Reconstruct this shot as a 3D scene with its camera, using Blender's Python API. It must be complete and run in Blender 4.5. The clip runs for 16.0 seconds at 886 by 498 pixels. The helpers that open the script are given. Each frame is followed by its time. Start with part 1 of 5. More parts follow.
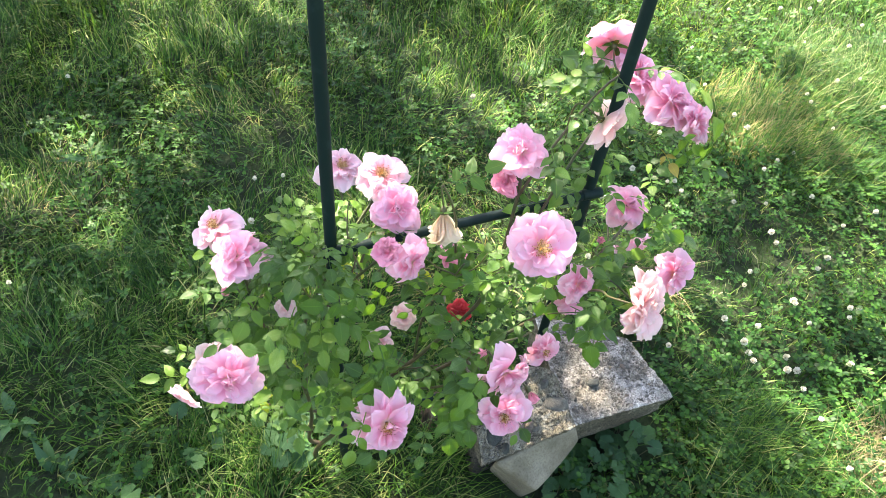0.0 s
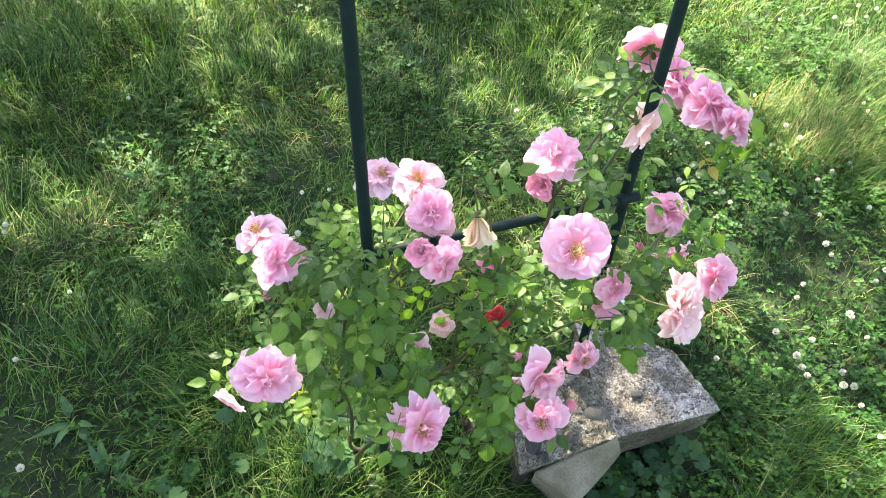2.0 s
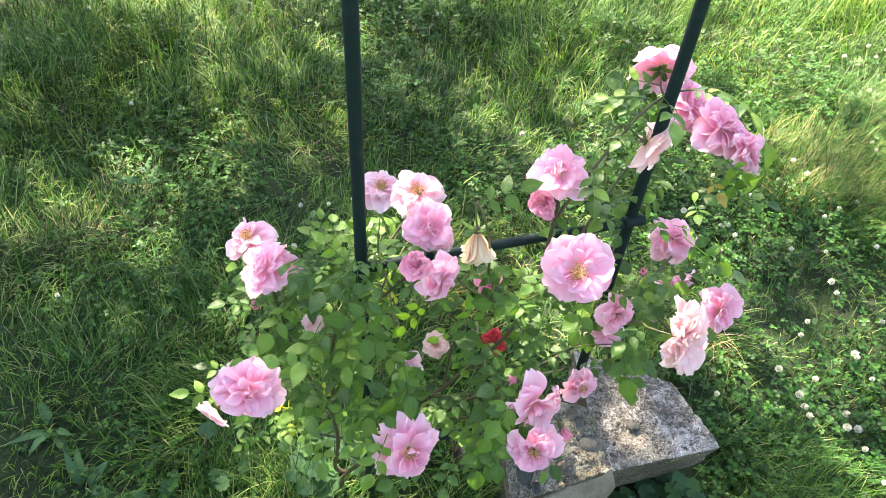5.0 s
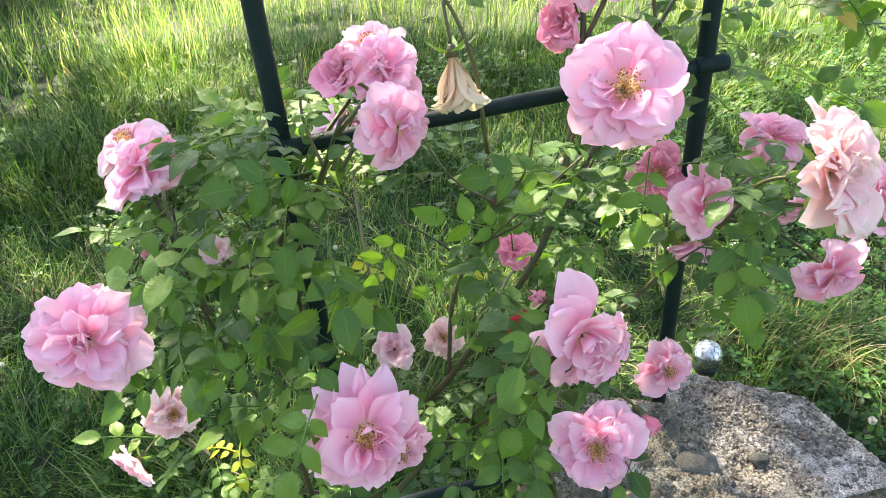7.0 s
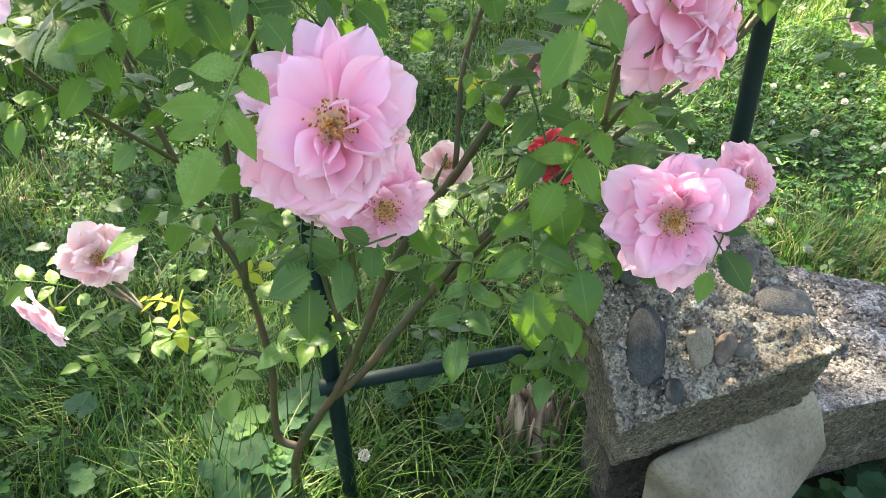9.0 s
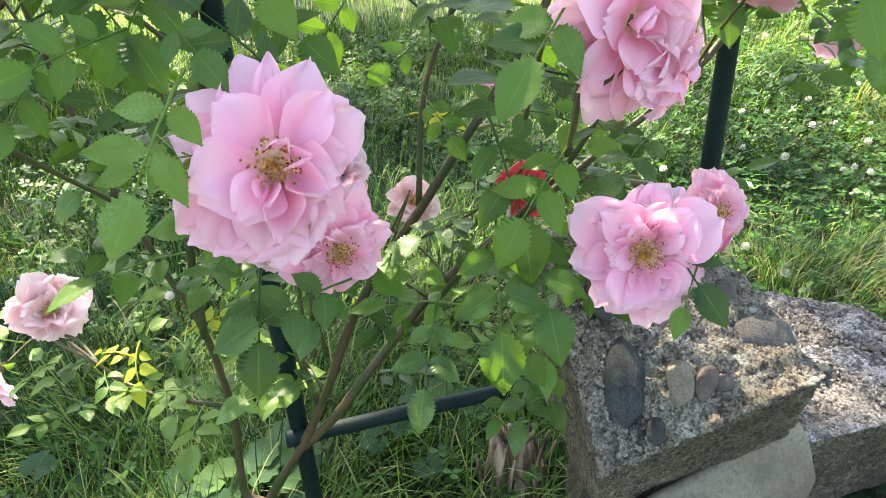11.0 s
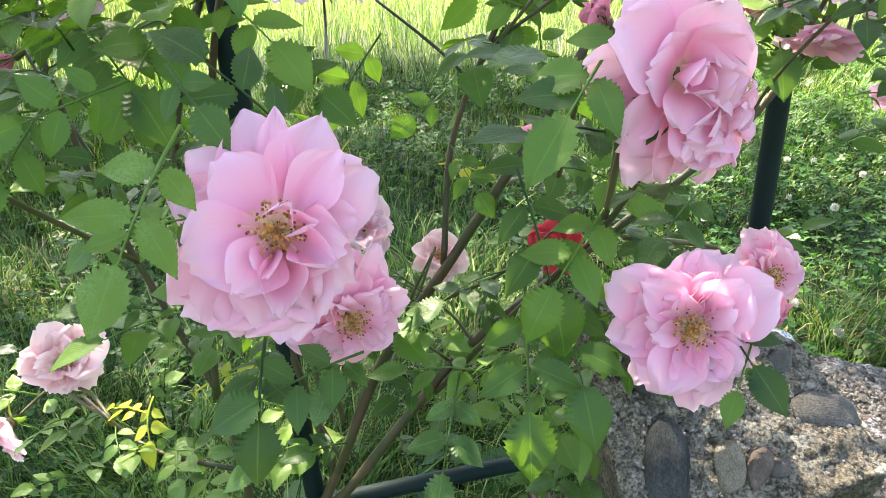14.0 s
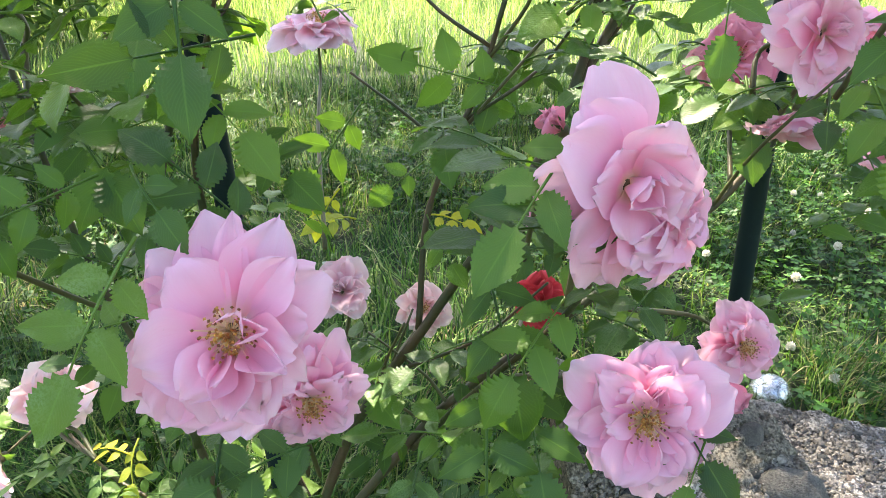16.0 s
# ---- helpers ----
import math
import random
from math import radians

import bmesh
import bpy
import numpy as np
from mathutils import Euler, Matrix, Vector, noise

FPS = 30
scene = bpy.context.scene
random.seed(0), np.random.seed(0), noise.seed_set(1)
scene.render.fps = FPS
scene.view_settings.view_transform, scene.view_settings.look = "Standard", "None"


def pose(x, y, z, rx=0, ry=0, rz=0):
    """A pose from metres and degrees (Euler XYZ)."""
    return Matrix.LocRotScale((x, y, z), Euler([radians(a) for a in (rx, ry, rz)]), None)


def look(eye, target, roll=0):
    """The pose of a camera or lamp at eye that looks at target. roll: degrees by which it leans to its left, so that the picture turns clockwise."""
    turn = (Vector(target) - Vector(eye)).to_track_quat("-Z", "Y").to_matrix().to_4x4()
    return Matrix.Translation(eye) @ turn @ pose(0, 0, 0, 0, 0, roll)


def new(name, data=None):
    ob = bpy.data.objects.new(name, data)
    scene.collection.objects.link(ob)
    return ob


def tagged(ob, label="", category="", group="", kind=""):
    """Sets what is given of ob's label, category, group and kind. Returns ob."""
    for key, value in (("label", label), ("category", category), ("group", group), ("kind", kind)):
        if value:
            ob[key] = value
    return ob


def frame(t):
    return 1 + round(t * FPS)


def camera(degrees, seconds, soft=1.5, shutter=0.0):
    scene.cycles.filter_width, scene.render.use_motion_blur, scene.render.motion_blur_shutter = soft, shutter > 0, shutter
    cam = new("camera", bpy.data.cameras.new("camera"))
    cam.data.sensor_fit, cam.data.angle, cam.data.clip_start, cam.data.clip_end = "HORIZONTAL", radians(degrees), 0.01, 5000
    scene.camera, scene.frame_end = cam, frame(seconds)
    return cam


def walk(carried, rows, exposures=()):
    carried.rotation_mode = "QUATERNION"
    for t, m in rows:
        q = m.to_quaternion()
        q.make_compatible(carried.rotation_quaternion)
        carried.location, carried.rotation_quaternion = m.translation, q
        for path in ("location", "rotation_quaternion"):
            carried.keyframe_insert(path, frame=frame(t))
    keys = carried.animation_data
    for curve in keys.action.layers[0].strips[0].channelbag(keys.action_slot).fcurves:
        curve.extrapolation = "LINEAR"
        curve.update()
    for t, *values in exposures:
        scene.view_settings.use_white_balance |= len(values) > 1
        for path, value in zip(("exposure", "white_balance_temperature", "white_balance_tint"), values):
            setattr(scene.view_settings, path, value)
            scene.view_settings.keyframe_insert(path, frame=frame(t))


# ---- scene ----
cam = camera(65.17, 16.0, soft=0.45)
# seconds, place in metres, turn in degrees (Euler XYZ)
PATH = [
    (0.0, 0.000, -0.000, 1.508, 41.34, -4.49, 0.06),
    (0.5, 0.001, -0.017, 1.515, 42.90, -2.90, 1.79),
    (1.0, 0.016, -0.022, 1.509, 42.50, -3.08, 1.70),
    (1.5, 0.025, -0.025, 1.503, 42.74, -2.41, 1.56),
    (2.0, 0.025, -0.026, 1.499, 42.97, -1.33, 2.87),
    (2.5, 0.022, -0.019, 1.496, 42.85, -1.95, 3.34),
    (3.0, 0.016, -0.015, 1.497, 42.83, -2.74, 3.05),
    (3.5, 0.016, -0.019, 1.495, 42.77, -3.19, 3.43),
    (4.0, 0.023, -0.023, 1.493, 42.76, -3.54, 3.12),
    (4.5, 0.023, -0.020, 1.489, 43.14, -3.11, 4.56),
    (4.7, 0.024, -0.018, 1.484, 43.55, -3.21, 4.93),
    (6.8, 0.114, 0.100, 1.061, 56.77, 3.45, 4.75),
    (7.0, 0.118, 0.106, 0.998, 56.86, 4.07, 5.82),
    (7.5, 0.111, 0.144, 0.851, 55.86, 3.14, 4.41),
    (8.0, 0.108, 0.157, 0.781, 54.75, 1.09, 4.01),
    (8.5, 0.097, 0.158, 0.743, 56.18, 0.75, 1.21),
    (9.0, 0.086, 0.155, 0.719, 57.32, 2.01, 6.44),
    (9.5, 0.086, 0.172, 0.713, 58.39, 3.09, 5.10),
    (9.7, 0.091, 0.181, 0.707, 58.08, 3.14, 3.48),
    (11.8, 0.096, 0.179, 0.711, 60.85, 2.65, 4.73),
    (12.0, 0.095, 0.180, 0.709, 60.53, 2.59, 4.88),
    (12.5, 0.094, 0.183, 0.704, 60.12, 2.30, 4.90),
    (13.0, 0.091, 0.182, 0.704, 60.09, 2.26, 4.52),
    (13.5, 0.093, 0.183, 0.702, 61.54, 3.00, 4.75),
    (14.0, 0.099, 0.218, 0.705, 63.51, 3.44, 7.10),
    (14.5, 0.118, 0.234, 0.738, 63.95, 3.04, 6.38),
    (15.0, 0.121, 0.241, 0.739, 63.56, 3.02, 9.21),
    (15.5, 0.125, 0.239, 0.739, 63.49, 2.76, 9.42),
    (16.0, 0.127, 0.234, 0.745, 64.25, 2.60, 8.79),
]
# seconds, stops, kelvin, tint
EXPOSURES = [(0.0, 3.22, 7300, 13), (4.7, 3.22, 7300, 13), (6.8, 3.03, 7450, 13.5), (8.5, 3.34, 7450, 14.5), (13.5, 3.30, 7300, 15), (16.0, 3.08, 7150, 15)]
walk(cam, [(t, pose(x, y, z, rx, ry, rz)) for t, x, y, z, rx, ry, rz in PATH], EXPOSURES)

# ---- light ----
SUN_AZ, SUN_EL = radians(-35), radians(53)          # azimuth from +y towards +x
world = bpy.data.worlds.new("sky")
scene.world = world
world.use_nodes = True
wt = world.node_tree
sky = wt.nodes.new("ShaderNodeTexSky")
sky.sky_type, sky.sun_disc = "NISHITA", False
sky.sun_elevation, sky.sun_rotation = SUN_EL, SUN_AZ
sky.air_density, sky.dust_density, sky.ozone_density = 1.0, 1.6, 1.0
wt.links.new(sky.outputs["Color"], wt.nodes["Background"].inputs["Color"])
wt.nodes["Background"].inputs["Strength"].default_value = 0.070
sun = new("sun", bpy.data.lights.new("sun", "SUN"))
sun.data.energy, sun.data.angle, sun.data.color = 5.0, radians(0.55), (1.0, 0.93, 0.80)
to_sun = Vector((math.sin(SUN_AZ) * math.cos(SUN_EL), math.cos(SUN_AZ) * math.cos(SUN_EL), math.sin(SUN_EL)))
sun.matrix_world = look(to_sun * 30, (0, 0, 0))

rng = np.random.default_rng(7)
rnd = random.Random(11)


# ---- materials ----
class Mat:
    """A node material with one Principled surface and short ways to add nodes."""

    def __init__(self, name, rough=0.6, metal=0.0):
        self.m = bpy.data.materials.new(name)
        self.m.use_nodes = True
        self.t = self.m.node_tree
        self.b = self.t.nodes["Principled BSDF"]
        self.b.inputs["Roughness"].default_value = rough
        self.b.inputs["Metallic"].default_value = metal
        self.out = self.t.nodes["Material Output"]

    def node(self, kind, links=(), **values):
        n = self.t.nodes.new(kind)
        for key, value in values.items():
            if key in n.inputs.keys():
                n.inputs[key].default_value = value
        for key, source in dict(links).items():
            self.t.links.new(source, n.inputs[key])
        return n

    def link(self, a, b):
        self.t.links.new(a, b)

    def coord(self, which="Object"):
        return self.node("ShaderNodeTexCoord").outputs[which]

    def noise(self, scale, detail=4.0, rough=0.55, vector=None):
        n = self.node("ShaderNodeTexNoise", Scale=scale, Detail=detail, Roughness=rough)
        self.link(vector or self.coord(), n.inputs["Vector"])
        return n.outputs["Fac"]

    def ramp(self, fac, *stops):
        n = self.node("ShaderNodeValToRGB")
        e = n.color_ramp.elements
        while len(e) < len(stops):
            e.new(0.5)
        for k, (at_, col) in enumerate(stops):
            e[k].position, e[k].color = at_, (*col, 1)
        self.link(fac, n.inputs["Fac"])
        return n.outputs["Color"]

    def mix(self, fac, a, b, blend="MIX"):
        n = self.t.nodes.new("ShaderNodeMix")
        n.data_type, n.blend_type = "RGBA", blend
        for value, sock in ((fac, n.inputs[0]), (a, n.inputs[6]), (b, n.inputs[7])):
            if isinstance(value, (int, float)):
                sock.default_value = value
            elif isinstance(value, tuple):
                sock.default_value = (*value, 1)
            else:
                self.link(value, sock)
        return n.outputs[2]

    def math(self, op, a, b=0.0):
        n = self.t.nodes.new("ShaderNodeMath")
        n.operation = op
        for value, sock in ((a, n.inputs[0]), (b, n.inputs[1])):
            if isinstance(value, (int, float)):
                sock.default_value = value
            else:
                self.link(value, sock)
        return n.outputs[0]

    def colour(self, c):
        if isinstance(c, tuple):
            self.b.inputs["Base Color"].default_value = (*c, 1)
        else:
            self.link(c, self.b.inputs["Base Color"])
        return self

    def bump(self, height, strength=0.4, distance=0.002):
        n = self.node("ShaderNodeBump", Strength=strength, Distance=distance)
        self.link(height, n.inputs["Height"])
        self.link(n.outputs["Normal"], self.b.inputs["Normal"])
        return n.outputs["Normal"]

    def see_through(self, colour, share):
        """Lets a share of the light pass through, as a thin leaf or petal does."""
        tr = self.node("ShaderNodeBsdfTranslucent")
        if isinstance(colour, tuple):
            tr.inputs["Color"].default_value = (*colour, 1)
        else:
            self.link(colour, tr.inputs["Color"])
        mix = self.node("ShaderNodeMixShader", Fac=share)
        self.link(self.b.outputs[0], mix.inputs[1])
        self.link(tr.outputs[0], mix.inputs[2])
        self.link(mix.outputs[0], self.out.inputs["Surface"])
        return self


def leaf_material(name, dark, light, through_col, share=0.35, rough=0.42, island=False):
    m = Mat(name, rough)
    if island:
        r = m.node("ShaderNodeNewGeometry").outputs["Random Per Island"]
    else:
        r = m.node("ShaderNodeObjectInfo").outputs["Random"]
    base = m.ramp(r, (0.0, tuple(c * k for c, k in zip(dark, (0.9, 1.0, 1.7)))), (0.50, tuple((0.55 * a + 0.45 * b) * k for a, b, k in zip(dark, light, (0.88, 1.0, 1.45)))), (0.84, light), (1.0, tuple(c * k for c, k in zip(light, (1.35, 1.15, 1.0)))))
    uv = m.node("ShaderNodeSeparateXYZ", {"Vector": m.coord("UV")})
    # pale midrib and fine side veins
    d = m.math("ABSOLUTE", m.math("SUBTRACT", uv.outputs["X"], 0.5))
    rib = m.ramp(d, (0.0, (1, 1, 1)), (0.035, (0, 0, 0)))
    slant = m.math("ADD", m.math("MULTIPLY", uv.outputs["Y"], 46.0), m.math("MULTIPLY", d, -44.0))
    vein = m.math("POWER", m.math("ABSOLUTE", m.math("SINE", slant)), 0.35)
    base = m.mix(m.math("MULTIPLY", m.math("SUBTRACT", 1.0, vein), 0.22), base, tuple(min(1, c * 1.7) for c in light))
    base = m.mix(m.math("MULTIPLY", rib, 0.5), base, tuple(min(1, c * 1.9) for c in light))
    spots = m.ramp(m.noise(60.0, 3), (0.60, (0, 0, 0)), (0.72, (1, 1, 1)))
    base = m.mix(m.math("MULTIPLY", spots, 0.25), base, (0.16, 0.15, 0.05))
    dusty = m.ramp(m.math("FRACT", m.math("MULTIPLY", r, 7.3)), (0.58, (0, 0, 0)), (0.80, (1, 1, 1)))
    speckle = m.math("MULTIPLY", m.ramp(m.noise(34.0, 2), (0.44, (0, 0, 0)), (0.58, (1, 1, 1))), m.ramp(m.noise(800.0, 3, 0.7), (0.40, (0, 0, 0)), (0.56, (1, 1, 1))))
    base = m.mix(m.math("MULTIPLY", m.math("MULTIPLY", dusty, speckle), 0.36), base, tuple(0.14 + 1.8 * c for c in light))
    m.colour(base)
    m.b.inputs["Specular IOR Level"].default_value = 0.34
    m.bump(m.math("ADD", m.math("MULTIPLY", vein, 0.22), m.math("MULTIPLY", m.noise(120.0, 3), 1.8)), 0.6, 0.0010)
    return m.see_through(through_col, share).m


def petal_material(name, inner, outer, base_col, share=0.3):
    m = Mat(name, 0.5)
    r = m.node("ShaderNodeObjectInfo").outputs["Random"]
    uv = m.node("ShaderNodeSeparateXYZ", {"Vector": m.coord("UV")})
    along = m.ramp(uv.outputs["Y"], (0.05, base_col), (0.30, inner), (0.80, outer), (0.97, tuple(min(0.98, c * k) for c, k in zip(outer, (1.0, 1.10, 1.06)))))
    streak = m.node("ShaderNodeTexNoise", Scale=9.0, Detail=4.0)
    stretch = m.node("ShaderNodeMapping", {"Vector": m.coord("UV")}, Scale=(6.0, 0.5, 1.0))
    m.link(stretch.outputs[0], streak.inputs["Vector"])
    col = m.mix(m.math("MULTIPLY", m.math("SUBTRACT", streak.outputs["Fac"], 0.40), 0.55), along, tuple(c * k for c, k in zip(inner, (0.97, 0.80, 0.90))))
    col = m.mix(m.math("MULTIPLY", r, 0.45), col, outer)
    blot = m.ramp(m.noise(38.0, 3), (0.70, (0, 0, 0)), (0.77, (1, 1, 1)))
    col = m.mix(m.math("MULTIPLY", blot, 0.22), col, (0.62, 0.40, 0.30))
    m.colour(col)
    m.b.inputs["Specular IOR Level"].default_value = 0.22
    m.b.inputs["Sheen Weight"].default_value = 0.2
    m.bump(streak.outputs["Fac"], 0.16, 0.0006)
    return m.see_through(col, share).m


PINK = petal_material("pink_petal", (0.96, 0.405, 0.570), (0.97, 0.605, 0.730), (0.95, 0.75, 0.54), 0.38)
PALE = petal_material("pale_pink_petal", (0.94, 0.53, 0.62), (0.96, 0.70, 0.76), (0.92, 0.77, 0.60), 0.36)
CREAM = petal_material("faded_cream_petal", (0.92, 0.53, 0.55), (0.95, 0.70, 0.68), (0.88, 0.67, 0.44), 0.34)
DRY = petal_material("withered_buff_petal", (0.84, 0.62, 0.42), (0.86, 0.70, 0.50), (0.65, 0.38, 0.18))
DEEP = petal_material("deep_pink_petal", (0.84, 0.24, 0.38), (0.90, 0.38, 0.50), (0.88, 0.50, 0.42))
RED = petal_material("red_petal", (0.62, 0.03, 0.05), (0.70, 0.06, 0.08), (0.6, 0.10, 0.08))
LEAF = leaf_material("rose_leaf", (0.0085, 0.0300, 0.0062), (0.095, 0.190, 0.028), (0.23, 0.48, 0.032), 0.29, 0.38)
LEAF_REST = leaf_material("rose_leaf_mass", (0.0085, 0.0300, 0.0062), (0.095, 0.190, 0.028), (0.23, 0.48, 0.032), 0.29, 0.38, island=True)
# yellow-green young leaves, brightened to hold the sun shining through them
YOUNG = leaf_material("young_sunlit_leaf", (0.26, 0.33, 0.03), (0.46, 0.46, 0.04), (0.72, 0.70, 0.04), 0.5)
SPENT = leaf_material("yellowed_spotted_leaf", (0.42, 0.30, 0.05), (0.50, 0.36, 0.06), (0.6, 0.45, 0.05), 0.35)
WEED = leaf_material("weed_leaf", (0.0211, 0.071, 0.0167), (0.0526, 0.13, 0.0354), (0.119, 0.284, 0.0322), 0.24, 0.5)


def grass_material(name, stops, share=0.26, rough=0.55):
    m = Mat(name, rough)
    r = m.node("ShaderNodeNewGeometry").outputs["Random Per Island"]
    blade = m.ramp(r, *stops)
    patch = m.noise(1.3, 3, vector=m.coord("Object"))
    tint = m.ramp(patch, (0.38, (0.85, 0.92, 0.9)), (0.62, (1.12, 1.08, 0.85)))
    col = m.mix(1.0, blade, tint, "MULTIPLY")
    m.colour(col)
    m.b.inputs["Specular IOR Level"].default_value = 0.2
    return m.see_through(m.mix(1.0, col, (2.25, 2.1, 1.35), "MULTIPLY"), share).m


LAWN = grass_material("lawn_grass", ((0.0, (0.0060, 0.0240, 0.0042)), (0.42, (0.029, 0.092, 0.0135)), (0.74, (0.084, 0.190, 0.028)), (0.90, (0.160, 0.235, 0.065)), (1.0, (0.28, 0.29, 0.145))), 0.20)
MEADOW = grass_material("meadow_grass", ((0.0, (0.0523, 0.122, 0.0315)), (0.5, (0.0966, 0.179, 0.0598)), (0.82, (0.185, 0.253, 0.116)), (1.0, (0.45, 0.463, 0.299))), 0.36)
STRAW = grass_material("dry_straw", ((0.0, (0.184, 0.145, 0.0766)), (0.6, (0.291, 0.237, 0.138)), (1.0, (0.383, 0.337, 0.23))), 0.2, 0.7)
CLOVER = grass_material("clover_leaf", ((0.0, (0.0092, 0.0363, 0.00836)), (0.6, (0.0263, 0.0867, 0.018)), (1.0, (0.058, 0.153, 0.0283))), 0.28, 0.5)

# near-black green puts the shade between the plants into the ground colour
shaded_soil = Mat("shaded_soil", 0.95)
shaded_soil.colour(shaded_soil.mix(shaded_soil.ramp(shaded_soil.noise(9.0, 5), (0.4, (0, 0, 0)), (0.6, (1, 1, 1))), (0.009, 0.018, 0.004), (0.016, 0.034, 0.006)))
shaded_soil.bump(shaded_soil.noise(70.0, 5), 0.8, 0.01)
SHADED_SOIL = shaded_soil.m

stem = Mat("rose_cane", 0.5)
stem.colour(stem.mix(stem.ramp(stem.noise(26.0, 4), (0.42, (0, 0, 0)), (0.62, (1, 1, 1))), (0.040, 0.050, 0.015), (0.085, 0.055, 0.027)))
stem.bump(stem.noise(140.0, 5), 0.8, 0.002)
CANE = stem.m
twig = Mat("green_stem", 0.5)
twig.colour(twig.mix(twig.noise(40.0, 3), (0.050, 0.085, 0.020), (0.11, 0.075, 0.035)))
TWIG = twig.m

tube = Mat("green_coated_tube", 0.62)
tube.colour(tube.mix(tube.ramp(tube.noise(34.0, 5), (0.55, (0, 0, 0)), (0.75, (1, 1, 1))), (0.005, 0.017, 0.016), (0.014, 0.033, 0.031)))
tube.bump(tube.noise(120.0, 3), 0.15, 0.0006)
tube.b.inputs["Specular IOR Level"].default_value = 0.2
TUBE = tube.m

gold = Mat("stamen", 0.6)
gold.colour(gold.ramp(gold.node("ShaderNodeNewGeometry").outputs["Random Per Island"], (0.0, (0.88, 0.66, 0.30)), (1.0, (0.92, 0.80, 0.52))))
GOLD = gold.m
anther = Mat("anther", 0.7)
anther.colour(anther.ramp(anther.node("ShaderNodeNewGeometry").outputs["Random Per Island"], (0.0, (0.62, 0.34, 0.06)), (0.40, (0.40, 0.17, 0.03)), (1.0, (0.15, 0.05, 0.02))))
ANTHER = anther.m
white = Mat("clover_head", 0.7)
white.colour(white.ramp(white.node("ShaderNodeNewGeometry").outputs["Random Per Island"], (0.0, (0.62, 0.62, 0.50)), (0.5, (0.80, 0.80, 0.72)), (1.0, (0.74, 0.62, 0.56))))
WHITE = white.see_through((0.7, 0.7, 0.5), 0.25).m


def concrete_material(name, base, dark, light, grit):
    """Broken concrete: sandy matrix, small angular chips, dark pits and stains."""
    m = Mat(name, 0.92)
    warp = m.node("ShaderNodeTexNoise", Scale=grit * 0.9, Detail=3.0)
    m.link(m.coord(), warp.inputs["Vector"])
    bent = m.node("ShaderNodeVectorMath")
    bent.operation = "MULTIPLY_ADD"
    m.link(warp.outputs["Color"], bent.inputs[0])
    bent.inputs[1].default_value = (0.012, 0.012, 0.012)
    m.link(m.coord(), bent.inputs[2])
    vor = m.node("ShaderNodeTexVoronoi", Scale=grit)
    m.link(bent.outputs[0], vor.inputs["Vector"])
    sep = m.node("ShaderNodeSeparateColor", {"Color": vor.outputs["Color"]})
    chips = m.ramp(sep.outputs["Red"], (0.0, dark), (0.3, base), (0.7, light), (0.92, tuple(min(0.6, c * 1.5) for c in light)), (1.0, (0.07, 0.068, 0.062)))
    sand = m.ramp(m.noise(grit * 4.0, 5, 0.7), (0.32, dark), (0.5, base), (0.66, light))
    is_chip = m.ramp(sep.outputs["Green"], (0.52, (0, 0, 0)), (0.60, (1, 1, 1)))
    col = m.mix(m.math("MULTIPLY", is_chip, 0.7), sand, chips)
    pits = m.ramp(m.noise(grit * 1.1, 4, 0.6), (0.34, (1, 1, 1)), (0.44, (0, 0, 0)))
    speck = m.ramp(m.noise(430.0, 2, 0.5), (0.36, (0.35, 0.34, 0.32)), (0.48, (1, 1, 1)), (0.62, (1.45, 1.43, 1.38)))
    col = m.mix(0.8, col, speck, "MULTIPLY")
    col = m.mix(m.math("MULTIPLY", pits, 0.75), col, tuple(c * 0.45 for c in dark))
    stain = m.ramp(m.noise(9.0, 5), (0.40, (0.62, 0.60, 0.54)), (0.60, (1.06, 1.05, 1.02)))
    col = m.mix(1.0, col, stain, "MULTIPLY")
    moss = m.ramp(m.noise(21.0, 4), (0.58, (0, 0, 0)), (0.70, (1, 1, 1)))
    col = m.mix(m.math("MULTIPLY", moss, 0.3), col, (0.10, 0.105, 0.05))
    m.colour(col)
    h = m.math("ADD", m.math("MULTIPLY", m.noise(grit * 2.2, 5, 0.65), 1.3), m.math("MULTIPLY", pits, -0.7))
    m.bump(h, 1.0, 0.005)
    return m.m


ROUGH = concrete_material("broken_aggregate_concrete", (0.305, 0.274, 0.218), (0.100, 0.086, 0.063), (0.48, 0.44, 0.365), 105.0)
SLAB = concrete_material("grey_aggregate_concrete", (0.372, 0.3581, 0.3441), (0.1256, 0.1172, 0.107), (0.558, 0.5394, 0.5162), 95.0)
# concrete with the shade under block and slab put into its colour
DARK_ROUGH = concrete_material("shade_dark_concrete", (0.080, 0.070, 0.052), (0.030, 0.026, 0.018), (0.135, 0.120, 0.095), 100.0)
# brown-green cast sides, with some of their shade put into the colour
CAST = concrete_material("cast_face_with_shade", (0.180, 0.157, 0.110), (0.062, 0.054, 0.036), (0.285, 0.255, 0.190), 150.0)
smooth_stone = Mat("pale_worn_stone", 0.75)
smooth_stone.colour(smooth_stone.mix(smooth_stone.ramp(smooth_stone.noise(14.0, 6), (0.36, (0, 0, 0)), (0.66, (1, 1, 1))), (0.150, 0.125, 0.083), (0.275, 0.242, 0.176)))
stone_tone = smooth_stone.b.inputs["Base Color"].links[0].from_socket
